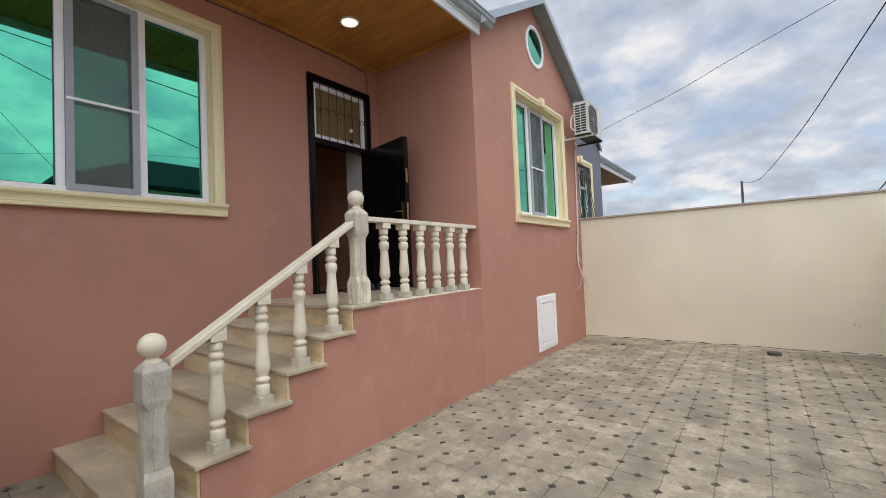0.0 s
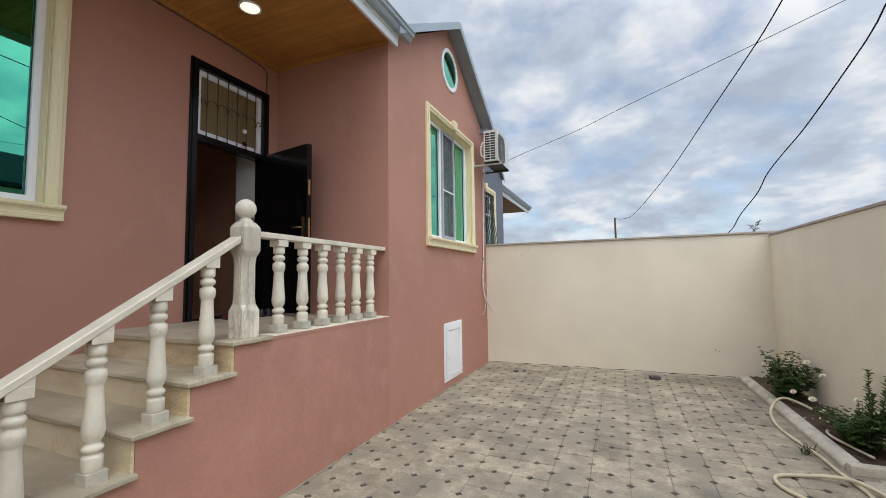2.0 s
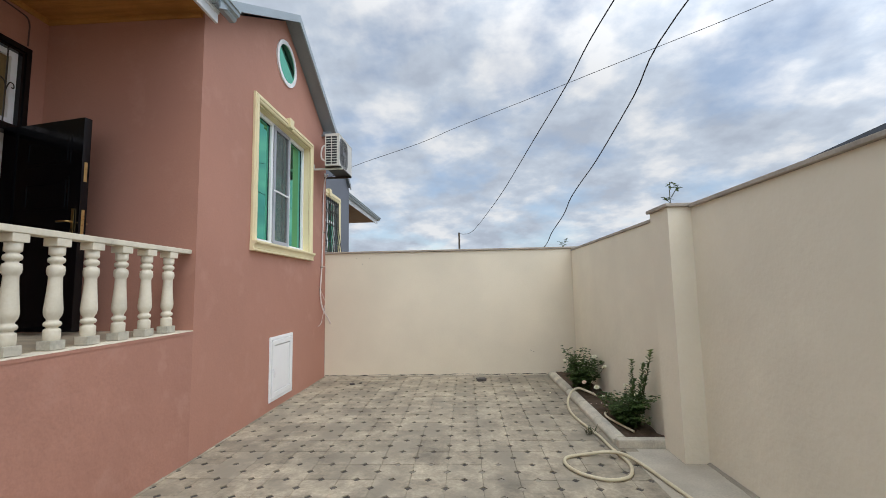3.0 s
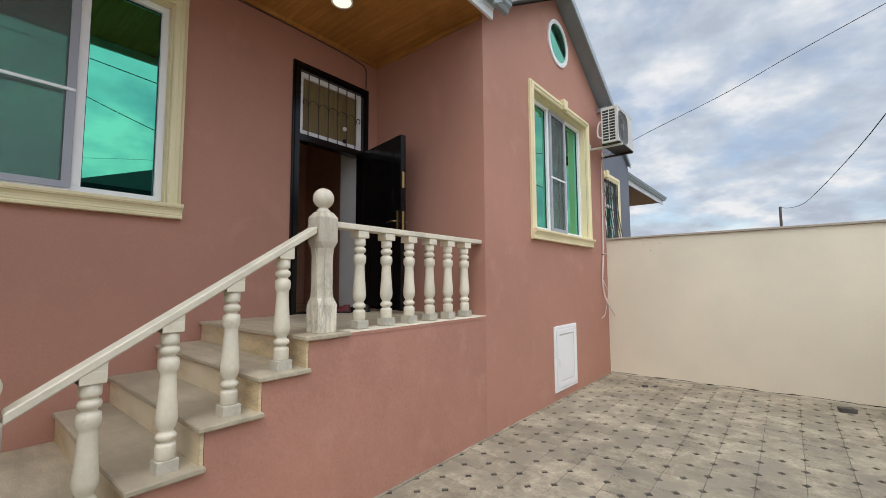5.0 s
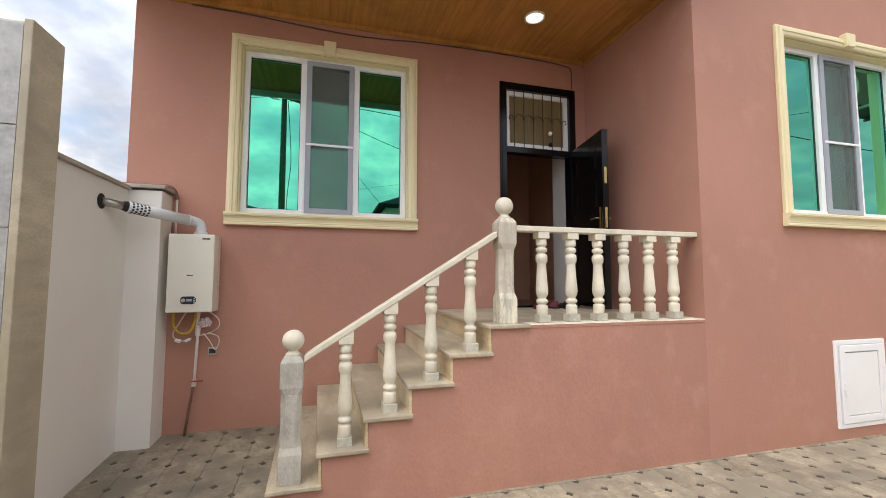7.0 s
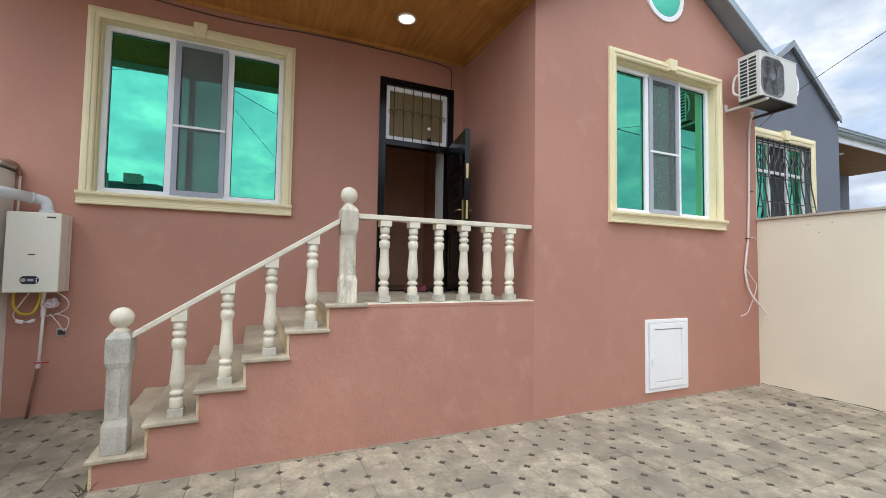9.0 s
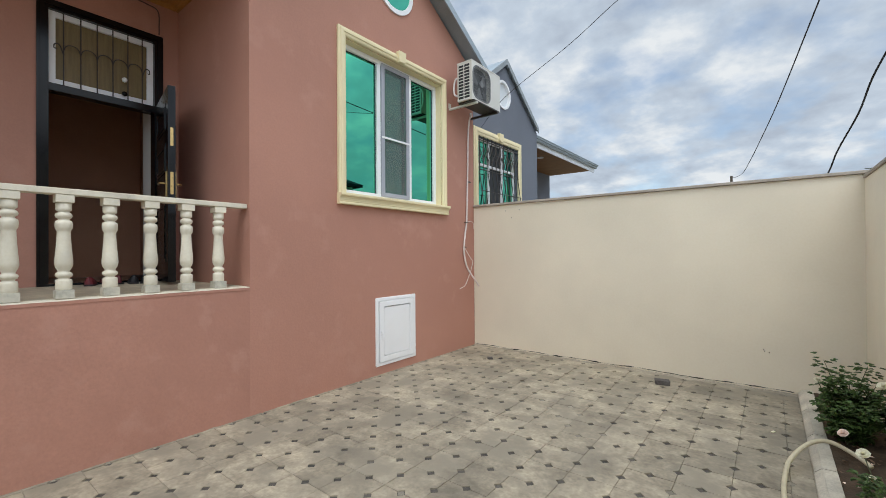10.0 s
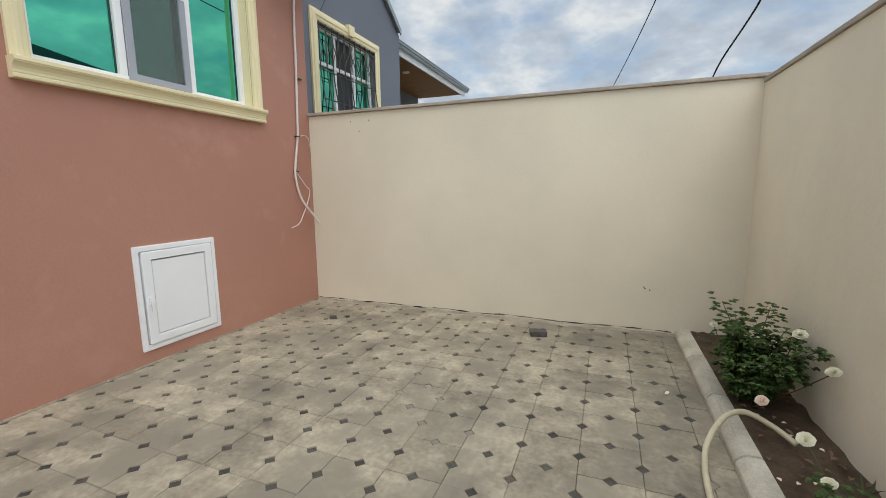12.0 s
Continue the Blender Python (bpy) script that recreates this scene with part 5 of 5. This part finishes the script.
# fallen petals and weeds
rngp = random.Random(5)
bm = bmesh.new()
for k in range(9):
    p = Vector((rngp.uniform(1.62, 1.9), rngp.uniform(5.7, 6.5), G + 0.075))
    leaf_into(bm, p, Vector((rngp.uniform(-1, 1), rngp.uniform(-1, 1), 0.1)), Vector((0, 0, 1)), 0.026, 0.02)
litter = bmesh.new()
for k in range(90):
    p = Vector((rngp.uniform(1.63, 1.97), rngp.uniform(4.8, 7.9), G + 0.068 + rngp.uniform(0, 0.015)))
    leaf_into(litter, p, Vector((rngp.uniform(-1, 1), rngp.uniform(-1, 1), rngp.uniform(-0.1, 0.3))), Vector((0, 0, 1)), rngp.uniform(0.025, 0.05), 0.022)
solid("dead_leaves", litter, DRY_LEAF, "dry brown fallen leaves on the soil", "leaves", kind="stuff")
solid("fallen_petals", bm, PETAL_PINK, "wilted pink petals and leaves lying on the soil", "petals", kind="stuff")
bm = bmesh.new()
for cx, cy, cnt in ((1.33, 4.98, 16), (1.92, 5.9, 10), (1.40, 5.05, 10), (-2.51, 0.70, 14)):
    for k in range(cnt):
        a = rngp.uniform(0, 6.28)
        leaf_into(bm, Vector((cx + rngp.uniform(-.03, .03), cy + rngp.uniform(-.03, .03), G + (0.06 if cx > 1.5 else 0))), Vector((math.cos(a), math.sin(a), rngp.uniform(0.4, 1.6))), Vector((0, 0, 1)), rngp.uniform(0.05, 0.12), 0.012)
solid("weeds", bm, STEM, "small weeds growing between the pavers", "weeds", kind="stuff")

hz = G + 0.016
solid("garden_hose", tube([(1.78, 6.18, G + 0.10), (1.70, 6.28, G + 0.13), (1.58, 6.30, G + 0.17), (1.47, 6.22, G + 0.15), (1.37, 6.05, G + 0.08), (1.335, 5.85, hz + 0.01), (1.33, 5.55, hz), (1.37, 5.2, hz), (1.41, 4.9, hz), (1.42, 4.62, hz),
      (1.44, 4.42, hz), (1.45, 4.2, hz), (1.36, 3.98, hz), (1.18, 3.92, hz), (1.0, 4.02, hz), (0.91, 4.2, hz), (0.95, 4.36, hz), (1.14, 4.43, hz + 0.004), (1.33, 4.42, hz + 0.026), (1.45, 4.36, hz + 0.03), (1.55, 4.2, hz + 0.006), (1.62, 3.85, hz), (1.72, 3.3, hz), (1.9, 2.6, hz), (2.02, 1.6, hz)], 0.0145, 10, 8),
      HOSE, "cream garden hose looped over the kerb and pavers", "hose", smooth=True)
solid("garden_hose", tube([(1.70, 5.55, G + 0.075), (1.64, 5.42, G + 0.085), (1.63, 5.25, G + 0.09), (1.68, 5.05, G + 0.085), (1.74, 4.85, G + 0.08)], 0.012, 8, 6),
      HOSE, "short length of cream hose lying on the soil", "hose", smooth=True)

def lump(name, at, size, mat, label, category, seed):
    bm = box(-size[0] / 2, size[0] / 2, -size[1] / 2, size[1] / 2, 0, size[2], min(size) * 0.18)
    for v in bm.verts:
        v.co += Vector((noise.noise(v.co * 25 + Vector((seed, 0, 0))), noise.noise(v.co * 25 + Vector((0, seed, 0))), 0)) * min(size) * 0.25
    bmesh.ops.transform(bm, matrix=pose(*at, 0, 0, 17 * seed), verts=bm.verts)
    solid(name, bm, mat, label, category)


lump("stone_block", (0.30, 7.58, G + 0.001), (0.15, 0.10, 0.05), BLOCK, "dark broken paver lying near the back wall", "stone", 1)
lump("stone_chip", (-1.84, 7.36, G + 0.001), (0.07, 0.05, 0.03), BLOCK, "small dark stone chip on the pavers", "stone", 2)
lump("stone_chip", (-1.72, 7.45, G + 0.001), (0.04, 0.03, 0.02), BLOCK, "small dark stone chip on the pavers", "stone", 3)
lump("stone_chip", (1.28, 6.75, G + 0.001), (0.05, 0.02, 0.006), PETAL, "pale chip lying on the pavers", "chip", 4)

for cx, cz in ((-1.94, 2.06), (-1.70, 2.06), (-1.83, 1.95), (1.22, 0.34), (1.26, 0.33), (1.21, 0.355)):
    solid("wall_hole", slab(circle(cx, cz, 0.006, 8), [], xz(BACK + 0.0), (0, -0.003, 0)), NEAR_BLACK, "near-black dot for a small drill hole in the cream plaster", "hole", kind="structure")

# ---- beyond the walls ----
bm = bmesh.new()
rad = 900
bm.faces.new([bm.verts.new((rad * math.cos(k * math.pi / 24), rad * math.sin(k * math.pi / 24), G - 0.12)) for k in range(48)])
solid("ground", bm, EARTH, "dry bare earth round the houses", "ground", kind="structure")

# grey house next door
NX = -3.1
nh = thing("neighbour_house", (NX - 2, 11, G - 0.12), "grey plastered house next door with sheet metal roof", "house")
NAP = (10.05, 5.40)
NEND = 11.58
NW = (8.98, 10.58, 2.05, 3.66)
part("wall", slab([(8.42, G - 0.12), (NEND, G - 0.12), (NEND, 4.26), NAP, (8.42, 4.26)], [rect(*NW), circle(9.98, 4.72, 0.27)], yz(NX), (-0.25, 0, 0)), GREY_WALL, nh, "grey plastered gable wall")
part("wall", box(-4.9, NX - 0.25, NEND - 0.25, NEND - 0.002, G - 0.12, 4.2), GREY_WALL, nh)
part("wall", box(-5.1, -4.9, NEND - 0.25, 16.4, G - 0.12, 4.2), GREY_WALL, nh)
part("wall", box(-7.0, NX - 0.251, 8.42, 8.65, G - 0.12, 4.38), GREY_WALL, nh)
for s in (-1, 1):
    w = 1.62 if s < 0 else 1.50
    e = (NAP[0] + s * w, NAP[1] + 0.03 - w * 0.75)
    part("roof", slab([(NAP[0], NAP[1] + 0.02), e, (e[0], e[1] + 0.05), (NAP[0], NAP[1] + 0.08)], [], lambda a, b: (NX + 0.05, a, b), (-3.6, 0, 0)), SHEET, nh)
    part("bargeboard", slab([(NAP[0], NAP[1] - 0.03), (e[0], e[1] - 0.05), (e[0], e[1] + 0.06), (NAP[0], NAP[1] + 0.09)], [], lambda a, b: (NX + 0.075, a, b), (-0.022, 0, 0)), ROOF_UNDER, nh)
EX = NX - 0.28
part("soffit", box(-4.9, EX, NEND + 0.01, 16.48, 4.14, 4.17), WOOD_SHADED, nh, "boarded soffit, its wood darkened for the shade under the eave")
part("fascia", box(EX + 0.002, EX + 0.03, NEND + 0.004, 16.5, 4.07, 4.25), FASCIA, nh, "white fascia board")
part("gutter", sweep(gp, [((EX + 0.032, y, 4.2), Vector((1, 0, 0)), Vector((0, 0, 1))) for y in (NEND + 0.004, 16.56)], 1), SHEET, nh)
part("roof", slab([(EX + 0.04, 4.27), (-7.0, 5.9), (-7.0, 5.96), (EX + 0.06, 4.32)], [], xz(NEND + 0.004), (0, 16.57 - NEND, 0)), SHEET, nh)
part("ceiling_light", lathe([(0.09, 0), (0.09, -0.02), (0.001, -0.022)], (-3.9, 13.5, 4.139), 16), PVC, nh)
nw = part("window", slab(rect(NW[0], NW[1], NW[2], NW[3]), [rect(NW[0] + 0.05, NW[1] - 0.05, NW[2] + 0.05, NW[3] - 0.05)], yz(NX - 0.08), (-0.05, 0, 0)), PVC, nh, "white window frame")
for a, b in ((0.05, 0.52), (0.56, 1.04), (1.08, 1.55)):
    part("pane", box(NX - 0.12, NX - 0.115, NW[0] + a, NW[0] + b, NW[2] + 0.05, NW[3] - 0.05), GLASS if a != 0.56 else AC_DARK, nw, "green glass pane")
for c in (0.54, 1.06):
    part("mullion", box(NX - 0.11, NX - 0.075, NW[0] + c - 0.025, NW[0] + c + 0.025, NW[2] + 0.05, NW[3] - 0.05), PVC, nw)
part("transom", box(NX - 0.109, NX - 0.073, NW[0] + 0.05, NW[1] - 0.05, 3.12, 3.17), PVC, nw)
moulding_frame(nh, NX + 0.002, 0.05, NW[0], NW[1], NW[2], NW[3], 0.15)
part("keystone", slab([(9.72, 3.68), (9.84, 3.68), (9.86, 3.84), (9.70, 3.84)], [], yz(NX + 0.01), (0.075, 0, 0)), TRIM, nh)
part("window_frame", slab(circle(9.98, 4.72, 0.30), [circle(9.98, 4.72, 0.25)], yz(NX + 0.02), (-0.09, 0, 0)), PVC, nh)
part("pane", slab(circle(9.98, 4.72, 0.26), [], yz(NX - 0.03), (-0.006, 0, 0)), FLUE, nh)
gr = thing("window_grille", (NX, 9.78, 2.05), "black wrought iron grille over the green window next door", "grille")
gx = NX + 0.03
for k in range(11):
    yb = NW[0] + 0.03 + k * 0.154
    part("bar", tube([(gx, yb, NW[3]), (gx, yb, 3.05), (gx + 0.035, yb, 2.75), (gx + 0.08, yb, 2.4), (gx + 0.08, yb, 2.14), (gx, yb, NW[2] + 0.02)], 0.009, 5, 3), IRON, gr)
for zc, out in ((2.12, 0.07), (2.6, 0.055), (3.02, 0.0), (3.58, 0.0)):
    part("rail", tube([(gx + out, NW[0], zc), (gx + out, NW[1], zc)], 0.009, 5, 1), IRON, gr)
for k in range(10):
    yb = NW[0] + 0.03 + k * 0.154
    part("scroll", tube([(gx, yb, 3.05), (gx, yb + 0.03, 3.25), (gx, yb + 0.125, 3.4), (gx, yb + 0.154, 3.55)], 0.007, 5, 4), IRON, gr)
    part("scroll", tube([(gx, yb + 0.154, 3.05), (gx, yb + 0.125, 3.25), (gx, yb + 0.03, 3.4), (gx, yb, 3.55)], 0.007, 5, 4), IRON, gr)
    part("scroll", tube([(gx + 0.08, yb, 2.14), (gx + 0.08, yb + 0.12, 2.4), (gx + 0.055, yb + 0.154, 2.62)], 0.007, 5, 4), IRON, gr)

# dark-roofed houses across the street
def far_house(x0, x1, y0, y1, eave, ridge, label):
    root = thing("far_house", ((x0 + x1) / 2, (y0 + y1) / 2, G - 0.12), label, "house", "houses across the street")
    part("wall", box(x0 + 0.4, x1 - 0.4, y0 + 0.4, y1 - 0.4, G - 0.12, eave + 0.02), CREAM, root)
    bm = bmesh.new()
    q = min(x1 - x0, y1 - y0) / 2
    lo = [bm.verts.new(c) for c in ((x0, y0, eave), (x1, y0, eave), (x1, y1, eave), (x0, y1, eave))]
    lo2 = [bm.verts.new(v.co + Vector((0, 0, 0.14))) for v in lo]
    xm, ym = (x0 + x1) / 2, (y0 + y1) / 2
    if y1 - y0 > x1 - x0:
        r = [bm.verts.new((xm, y0 + q, ridge)), bm.verts.new((xm, y1 - q, ridge))]
        hips = ((lo2[0], lo2[1], r[0]), (lo2[1], lo2[2], r[1], r[0]), (lo2[2], lo2[3], r[1]), (lo2[3], lo2[0], r[0], r[1]))
    else:
        r = [bm.verts.new((x0 + q, ym, ridge)), bm.verts.new((x1 - q, ym, ridge))]
        hips = ((lo2[0], lo2[1], r[1], r[0]), (lo2[1], lo2[2], r[1]), (lo2[2], lo2[3], r[0], r[1]), (lo2[3], lo2[0], r[0]))
    for h in hips:
        bm.faces.new(h)
    for k in range(4):
        bm.faces.new((lo[k], lo[(k + 1) % 4], lo2[(k + 1) % 4], lo2[k]))
    bm.faces.new(lo[::-1])
    part("roof", bm, ROOF_DARK, root, "dark sheet metal hip roof")
    part("chimney", box(xm - 0.3, xm + 0.3, ym + 0.5, ym + 1.1, ridge - 0.6, ridge + 0.35), CAP, root)


far_house(11.0, 19.0, 3.4, 17.6, 5.0, 7.1, "house with dark hip roof beyond the garden wall")
far_house(9.0, 16.0, -9.5, 0.8, 3.5, 5.0, "house with dark hip roof across the street")

def pole(at, h, arm, label):
    root = thing("utility_pole", at, label, "pole", "utility poles")
    x, y, z = at
    part("shaft", tube([(x, y, z), (x, y, z + h)], 0.12 if arm else 0.09, 12, 1, taper=0.085 if arm else 0.06), TIMBER, root)
    if arm:
        rng = random.Random(2)
        for zz, tilt in ((h - 0.22, 0.10), (h - 0.42, -0.12)):
            cross = part("crossarm", slab([(-0.5, -tilt), (0.5, tilt), (0.5, tilt + 0.06), (-0.5, 0.06 - tilt)], [], lambda a, b: (x - 0.13, y + a, z + zz + b), (0.05, 0, 0)), TIMBER, root)
            for d in (-0.45, -0.25, 0.25, 0.45):
                part("insulator", lathe([(0.02, 0), (0.045, 0.03), (0.03, 0.07), (0.045, 0.1), (0.01, 0.15)], (x - 0.105, y + d, z + zz + 0.055 + 2 * tilt * d), 10), IRON, cross)
        for k in range(9):
            s = rng.choice((-1, 1))
            a0, a1, up = rng.uniform(0.05, 0.2), rng.uniform(0.35, 0.85), rng.uniform(-0.15, 0.22)
            part("jumper_wire", tube([(x - 0.1, y + s * a0, z + h - 0.3), (x - 0.12, y + s * (a0 + a1) / 2, z + h - 0.2 + up), (x - 0.1, y + s * a1, z + h - 0.35 + up * 0.5), (x - 0.1, y + s * a0 * 1.5, z + h - 0.5)], 0.008, 5, 4), WIRE, root)
        part("down_cable", tube([(x - 0.1, y + 0.12, z + h - 0.5), (x - 0.14, y + 0.2, z + h - 1.4), (x - 0.14, y + 0.26, z + h - 2.6), (x - 0.12, y + 0.16, z + h - 3.9), (x - 0.12, y + 0.1, z + 1.0)], 0.012, 5, 5), WIRE, root)


pole((5.2, -0.42, G - 0.12), 8.0, True, "wooden utility pole with crossarms beyond the garden wall")
pole((-0.28, 29.1, G - 0.12), 5.55, False, "thin distant utility pole")
A = lambda y: 3.2 - 0.12 * y
B = lambda y: 3.4 - 0.16 * y
solid("overhead_wire", tube([(5.2, -0.4, 7.5), (3.3, 2.6, 6.5)] + [(A(y), y, z) for y, z in ((6.6, 5.77), (8.5, 5.47), (11.0, 5.19), (14.4, 4.81), (17.5, 4.62), (20.4, 4.51), (23.0, 4.52), (26.4, 4.88), (29.0, 5.3))], 0.011, 6, 8), WIRE, "black overhead cable sagging across the sky", "wire", "overhead wires")
solid("overhead_wire", tube([(5.2, -0.2, 7.5), (3.6, 2.5, 5.75)] + [(B(y), y, z) for y, z in ((5.05, 4.57), (6.0, 4.05), (7.1, 3.53), (7.75, 3.3), (8.2, 3.12), (8.55, 2.88), (9.2, 2.62), (9.55, 2.41), (10.1, 2.26))], 0.009, 6, 5), WIRE, "black overhead cable sagging across the sky", "wire", "overhead wires")
C = lambda x: 7.0 - 0.55 * x
solid("overhead_wire", tube([(-3.06, 9.05, 3.8)] + [(x, C(x), z) for x, z in ((-2.0, 3.86), (-0.7, 3.99), (0.0, 4.11), (1.05, 4.26), (2.3, 4.45), (3.31, 4.6), (5.2, 4.9), (9.3, 5.3))], 0.004, 6, 6), WIRE, "thin overhead cable crossing the sky", "wire", "overhead wires")
solid("overhead_wire", tube([(5.2, -0.1, 7.5), (7.0, 1.6, 6.0), (9.4, 3.9, 4.1)], 0.007, 6, 6), WIRE, "black cable from the pole to a house", "wire", "overhead wires")
solid("overhead_wire", tube([(5.2, -1.0, 7.4), (5.2, -5, 6.8), (5.2, -14, 6.9), (5.2, -24, 7.4)], 0.008, 6, 6), WIRE, "black street cable running from the pole", "wire", "overhead wires")
solid("cable_post", tube([(B(10.1), 10.1, G - 0.12), (B(10.1), 10.1, 2.27)], 0.04, 8, 1), TIMBER, "short timber cable post behind the wall", "post")


def sapling(at, h, seed, cnt):
    rng = random.Random(seed)
    root = thing("sapling", at, "young tree whose leafy top shows over the garden wall", "tree", "saplings")
    b = Vector(at)
    stems, crown = bmesh.new(), bmesh.new()
    top = b + Vector((0, 0, h))
    tube([b, b + Vector((0.03, 0.02, h * 0.5)), top], 0.02, 6, 5, bm=stems, taper=0.004)
    for k in range(cnt):
        p = b + Vector((0.03, 0.02, h * (0.78 + 0.24 * k / cnt)))
        a = k * 2.3
        e = p + Vector((math.cos(a), math.sin(a), 1.3)) * rng.uniform(0.06, 0.13)
        tube([p, e], 0.005, 4, 1, bm=stems)
        for s in range(7):
            aa = s * 0.9
            leaf_into(crown, p.lerp(e, 0.5 + s / 14), Vector((math.cos(a + aa), math.sin(a + aa), rng.uniform(-0.3, 0.7))), Vector((0, 0, 1)), rng.uniform(0.06, 0.10), 0.035)
    part("trunk", stems, STEM, root)
    part("crown", crown, LEAF, root)


sapling((2.75, 5.85, G - 0.12), 2.95, 4, 7)
sapling((2.45, 10.6, G - 0.12), 2.72, 6, 9)

# ---- paving ----
PX_, PY_, Q = 0.2976, 0.294, 0.033
OX, OY = 0.472, 5.711


def paver_outline(g=0.0009):
    """A square paver notched at the middle of each edge."""
    h, v, q = PX_ / 2 - g, PY_ / 2 - g, Q
    return [(-h, -v), (-q, -v), (0, -v + q), (q, -v), (h, -v), (h, -q), (h - q, 0), (h, q), (h, v), (q, v), (0, v - q), (-q, v), (-h, v), (-h, q), (-h + q, 0), (-h, -q)]


def paver_into(bm, cx, cy, z, tilt=0.0):
    lo = paver_outline()
    k = 0.988
    top = [bm.verts.new((cx + a * k, cy + b * k, z + tilt * a)) for a, b in lo]
    rim = [bm.verts.new((cx + a, cy + b, z - 0.003 + tilt * a)) for a, b in lo]
    low = [bm.verts.new((cx + a, cy + b, z - 0.012 + tilt * a)) for a, b in lo]
    bm.faces.new(top)
    n = len(lo)
    for p, q in ((rim, top), (low, rim)):
        for i in range(n):
            bm.faces.new((p[i], p[(i + 1) % n], q[(i + 1) % n], q[i]))


floor = solid("floor", box(MAIN, 2.15, -1.5, BACK, G - 0.1, G - 0.011), SAND, "sandy bed under the pavers of the yard", "floor", kind="structure")
bm = bmesh.new()
paver_into(bm, 0, 0, 0)
paver_me = to_mesh("paver", bm, TILE)
rngt = random.Random(21)
rest, inserts, sanded = bmesh.new(), bmesh.new(), bmesh.new()
near_count = 0


def rise(x):
    return 0.04 * max(0.0, WING - x)


def insert_into(x, y, z):
    filled = noise.noise(Vector((x * 0.9 + 3.1, y * 0.9, 0))) + 0.5 * noise.noise(Vector((x * 7, y * 7, 2))) > 0.20 + 0.35 * min(1.0, max(0.0, -x - 0.3))
    d = -rngt.uniform(0.002, 0.0035) if filled else -rngt.uniform(0.006, 0.0098)
    q = Q - 0.0035 if filled else Q + 0.0015
    if filled:
        w = Q + 0.0015
        inserts.faces.new([inserts.verts.new((x + a, y + b, z - 0.0098)) for a, b in ((-w, 0), (0, -w), (w, 0), (0, w))])
    target = sanded if filled else inserts
    target.faces.new([target.verts.new((x + a, y + b, z + d)) for a, b in ((-q, 0), (0, -q), (q, 0), (0, q))])


for i in range(-16, 6):
    for j in range(-25, 8):
        cx, cy = OX + (i + 0.5) * PX_, OY + (j + 0.5) * PY_
        inside = (WING - 0.16 < cx < KX + 0.09 and -1.45 < cy < BACK - 0.02) or (MAIN - 0.1 < cx <= WING - 0.14 and LEFT < cy < N0 + 0.1)
        if not inside:
            continue
        z = G + rise(cx) + rngt.uniform(-0.0015, 0.0015)
        if -2.7 < cx < 1.4 and 1.6 < cy < 8 and near_count < 300:
            piece("paver", paver_me, floor, (cx, cy, z), (rngt.uniform(-.009, .009), rngt.uniform(-.009, .009), rngt.choice((0, 1)) * math.pi))
            near_count += 1
        else:
            paver_into(rest, cx, cy, z, -0.04 if cx < WING else 0)
        insert_into(cx - PX_ / 2, cy, G + rise(cx - PX_ / 2))
        insert_into(cx, cy - PY_ / 2, G + rise(cx))
tagged(part("outer_pavers", rest, TILE, floor, "notched concrete pavers"), kind="stuff")
tagged(part("paver_recesses", inserts, INSERT, floor, "dark diamond recesses between the pavers"), kind="stuff")

tagged(part("filled_recesses", sanded, SAND_FILL, floor, "recesses filled with dried sand"), kind="stuff")

strip = box(KX + 0.05, 2.148, -1.49, 4.6, G - 0.0105, G + 0.001)
solid("floor_strip", strip, SCREED, "smooth dusty cement strip along the garden wall", "floor", kind="structure")

# uneven mortar along the foot of the walls
def mortar(name, line, out, seed):
    bm = bmesh.new()
    a, b = Vector(line[0]), Vector(line[1])
    n_ = int((b - a).length / 0.05)
    outv = Vector(out)
    prev = None
    for k in range(n_ + 1):
        p = a.lerp(b, k / n_)
        u = noise.noise(Vector((k * 0.21, seed, 0))) * 0.5 + 0.5
        v = noise.noise(Vector((k * 0.5, seed, 5))) * 0.5 + 0.5
        ring = [bm.verts.new(p + outv * 0.001 + Vector((0, 0, 0.008 + 0.03 * u * v))), bm.verts.new(p + outv * (0.012 + 0.02 * v) + Vector((0, 0, 0.006))), bm.verts.new(p + outv * (0.02 + 0.09 * u * u) + Vector((0, 0, -0.004)))]
        if prev:
            for i in (0, 1):
                bm.faces.new((prev[i], prev[i + 1], ring[i + 1], ring[i]))
        prev = ring
    solid(name, bm, MORTAR, "rough mortar fillet at the foot of the wall", "trim", kind="structure")


bm = bmesh.new()
prev = None
for k in range(101):
    x = WING + 0.02 + (KX - 0.05 - WING) * k / 100
    z = G + 0.030 + 0.016 * noise.noise(Vector((k * 0.09, 4.2, 0))) + 0.006 * noise.noise(Vector((k * 0.6, 1.2, 0)))
    w = max(0.0006, 0.003 + 0.009 * noise.noise(Vector((k * 0.3, 9.1, 0))))
    ring = [bm.verts.new((x, BACK - 0.0035, z - w)), bm.verts.new((x, BACK - 0.0035, z + w))]
    if prev:
        bm.faces.new((prev[0], ring[0], ring[1], prev[1]))
    prev = ring
solid("trim_crack", bm, NEAR_BLACK, "thin dark crack along the foot of the cream wall", "crack", kind="structure")
mortar("trim_mortar_back", ((WING, BACK, G), (KX, BACK, G)), (0, -1, 0), 1)
mortar("trim_mortar_house", ((WING, N0, G - 0.012), (WING, BACK, G - 0.012)), (0.35, 0, 0), 7)
mortar("trim_mortar_pier", ((2.15, 4.26, G), (2.15, -1.4, G)), (-1, 0, 0), 9)
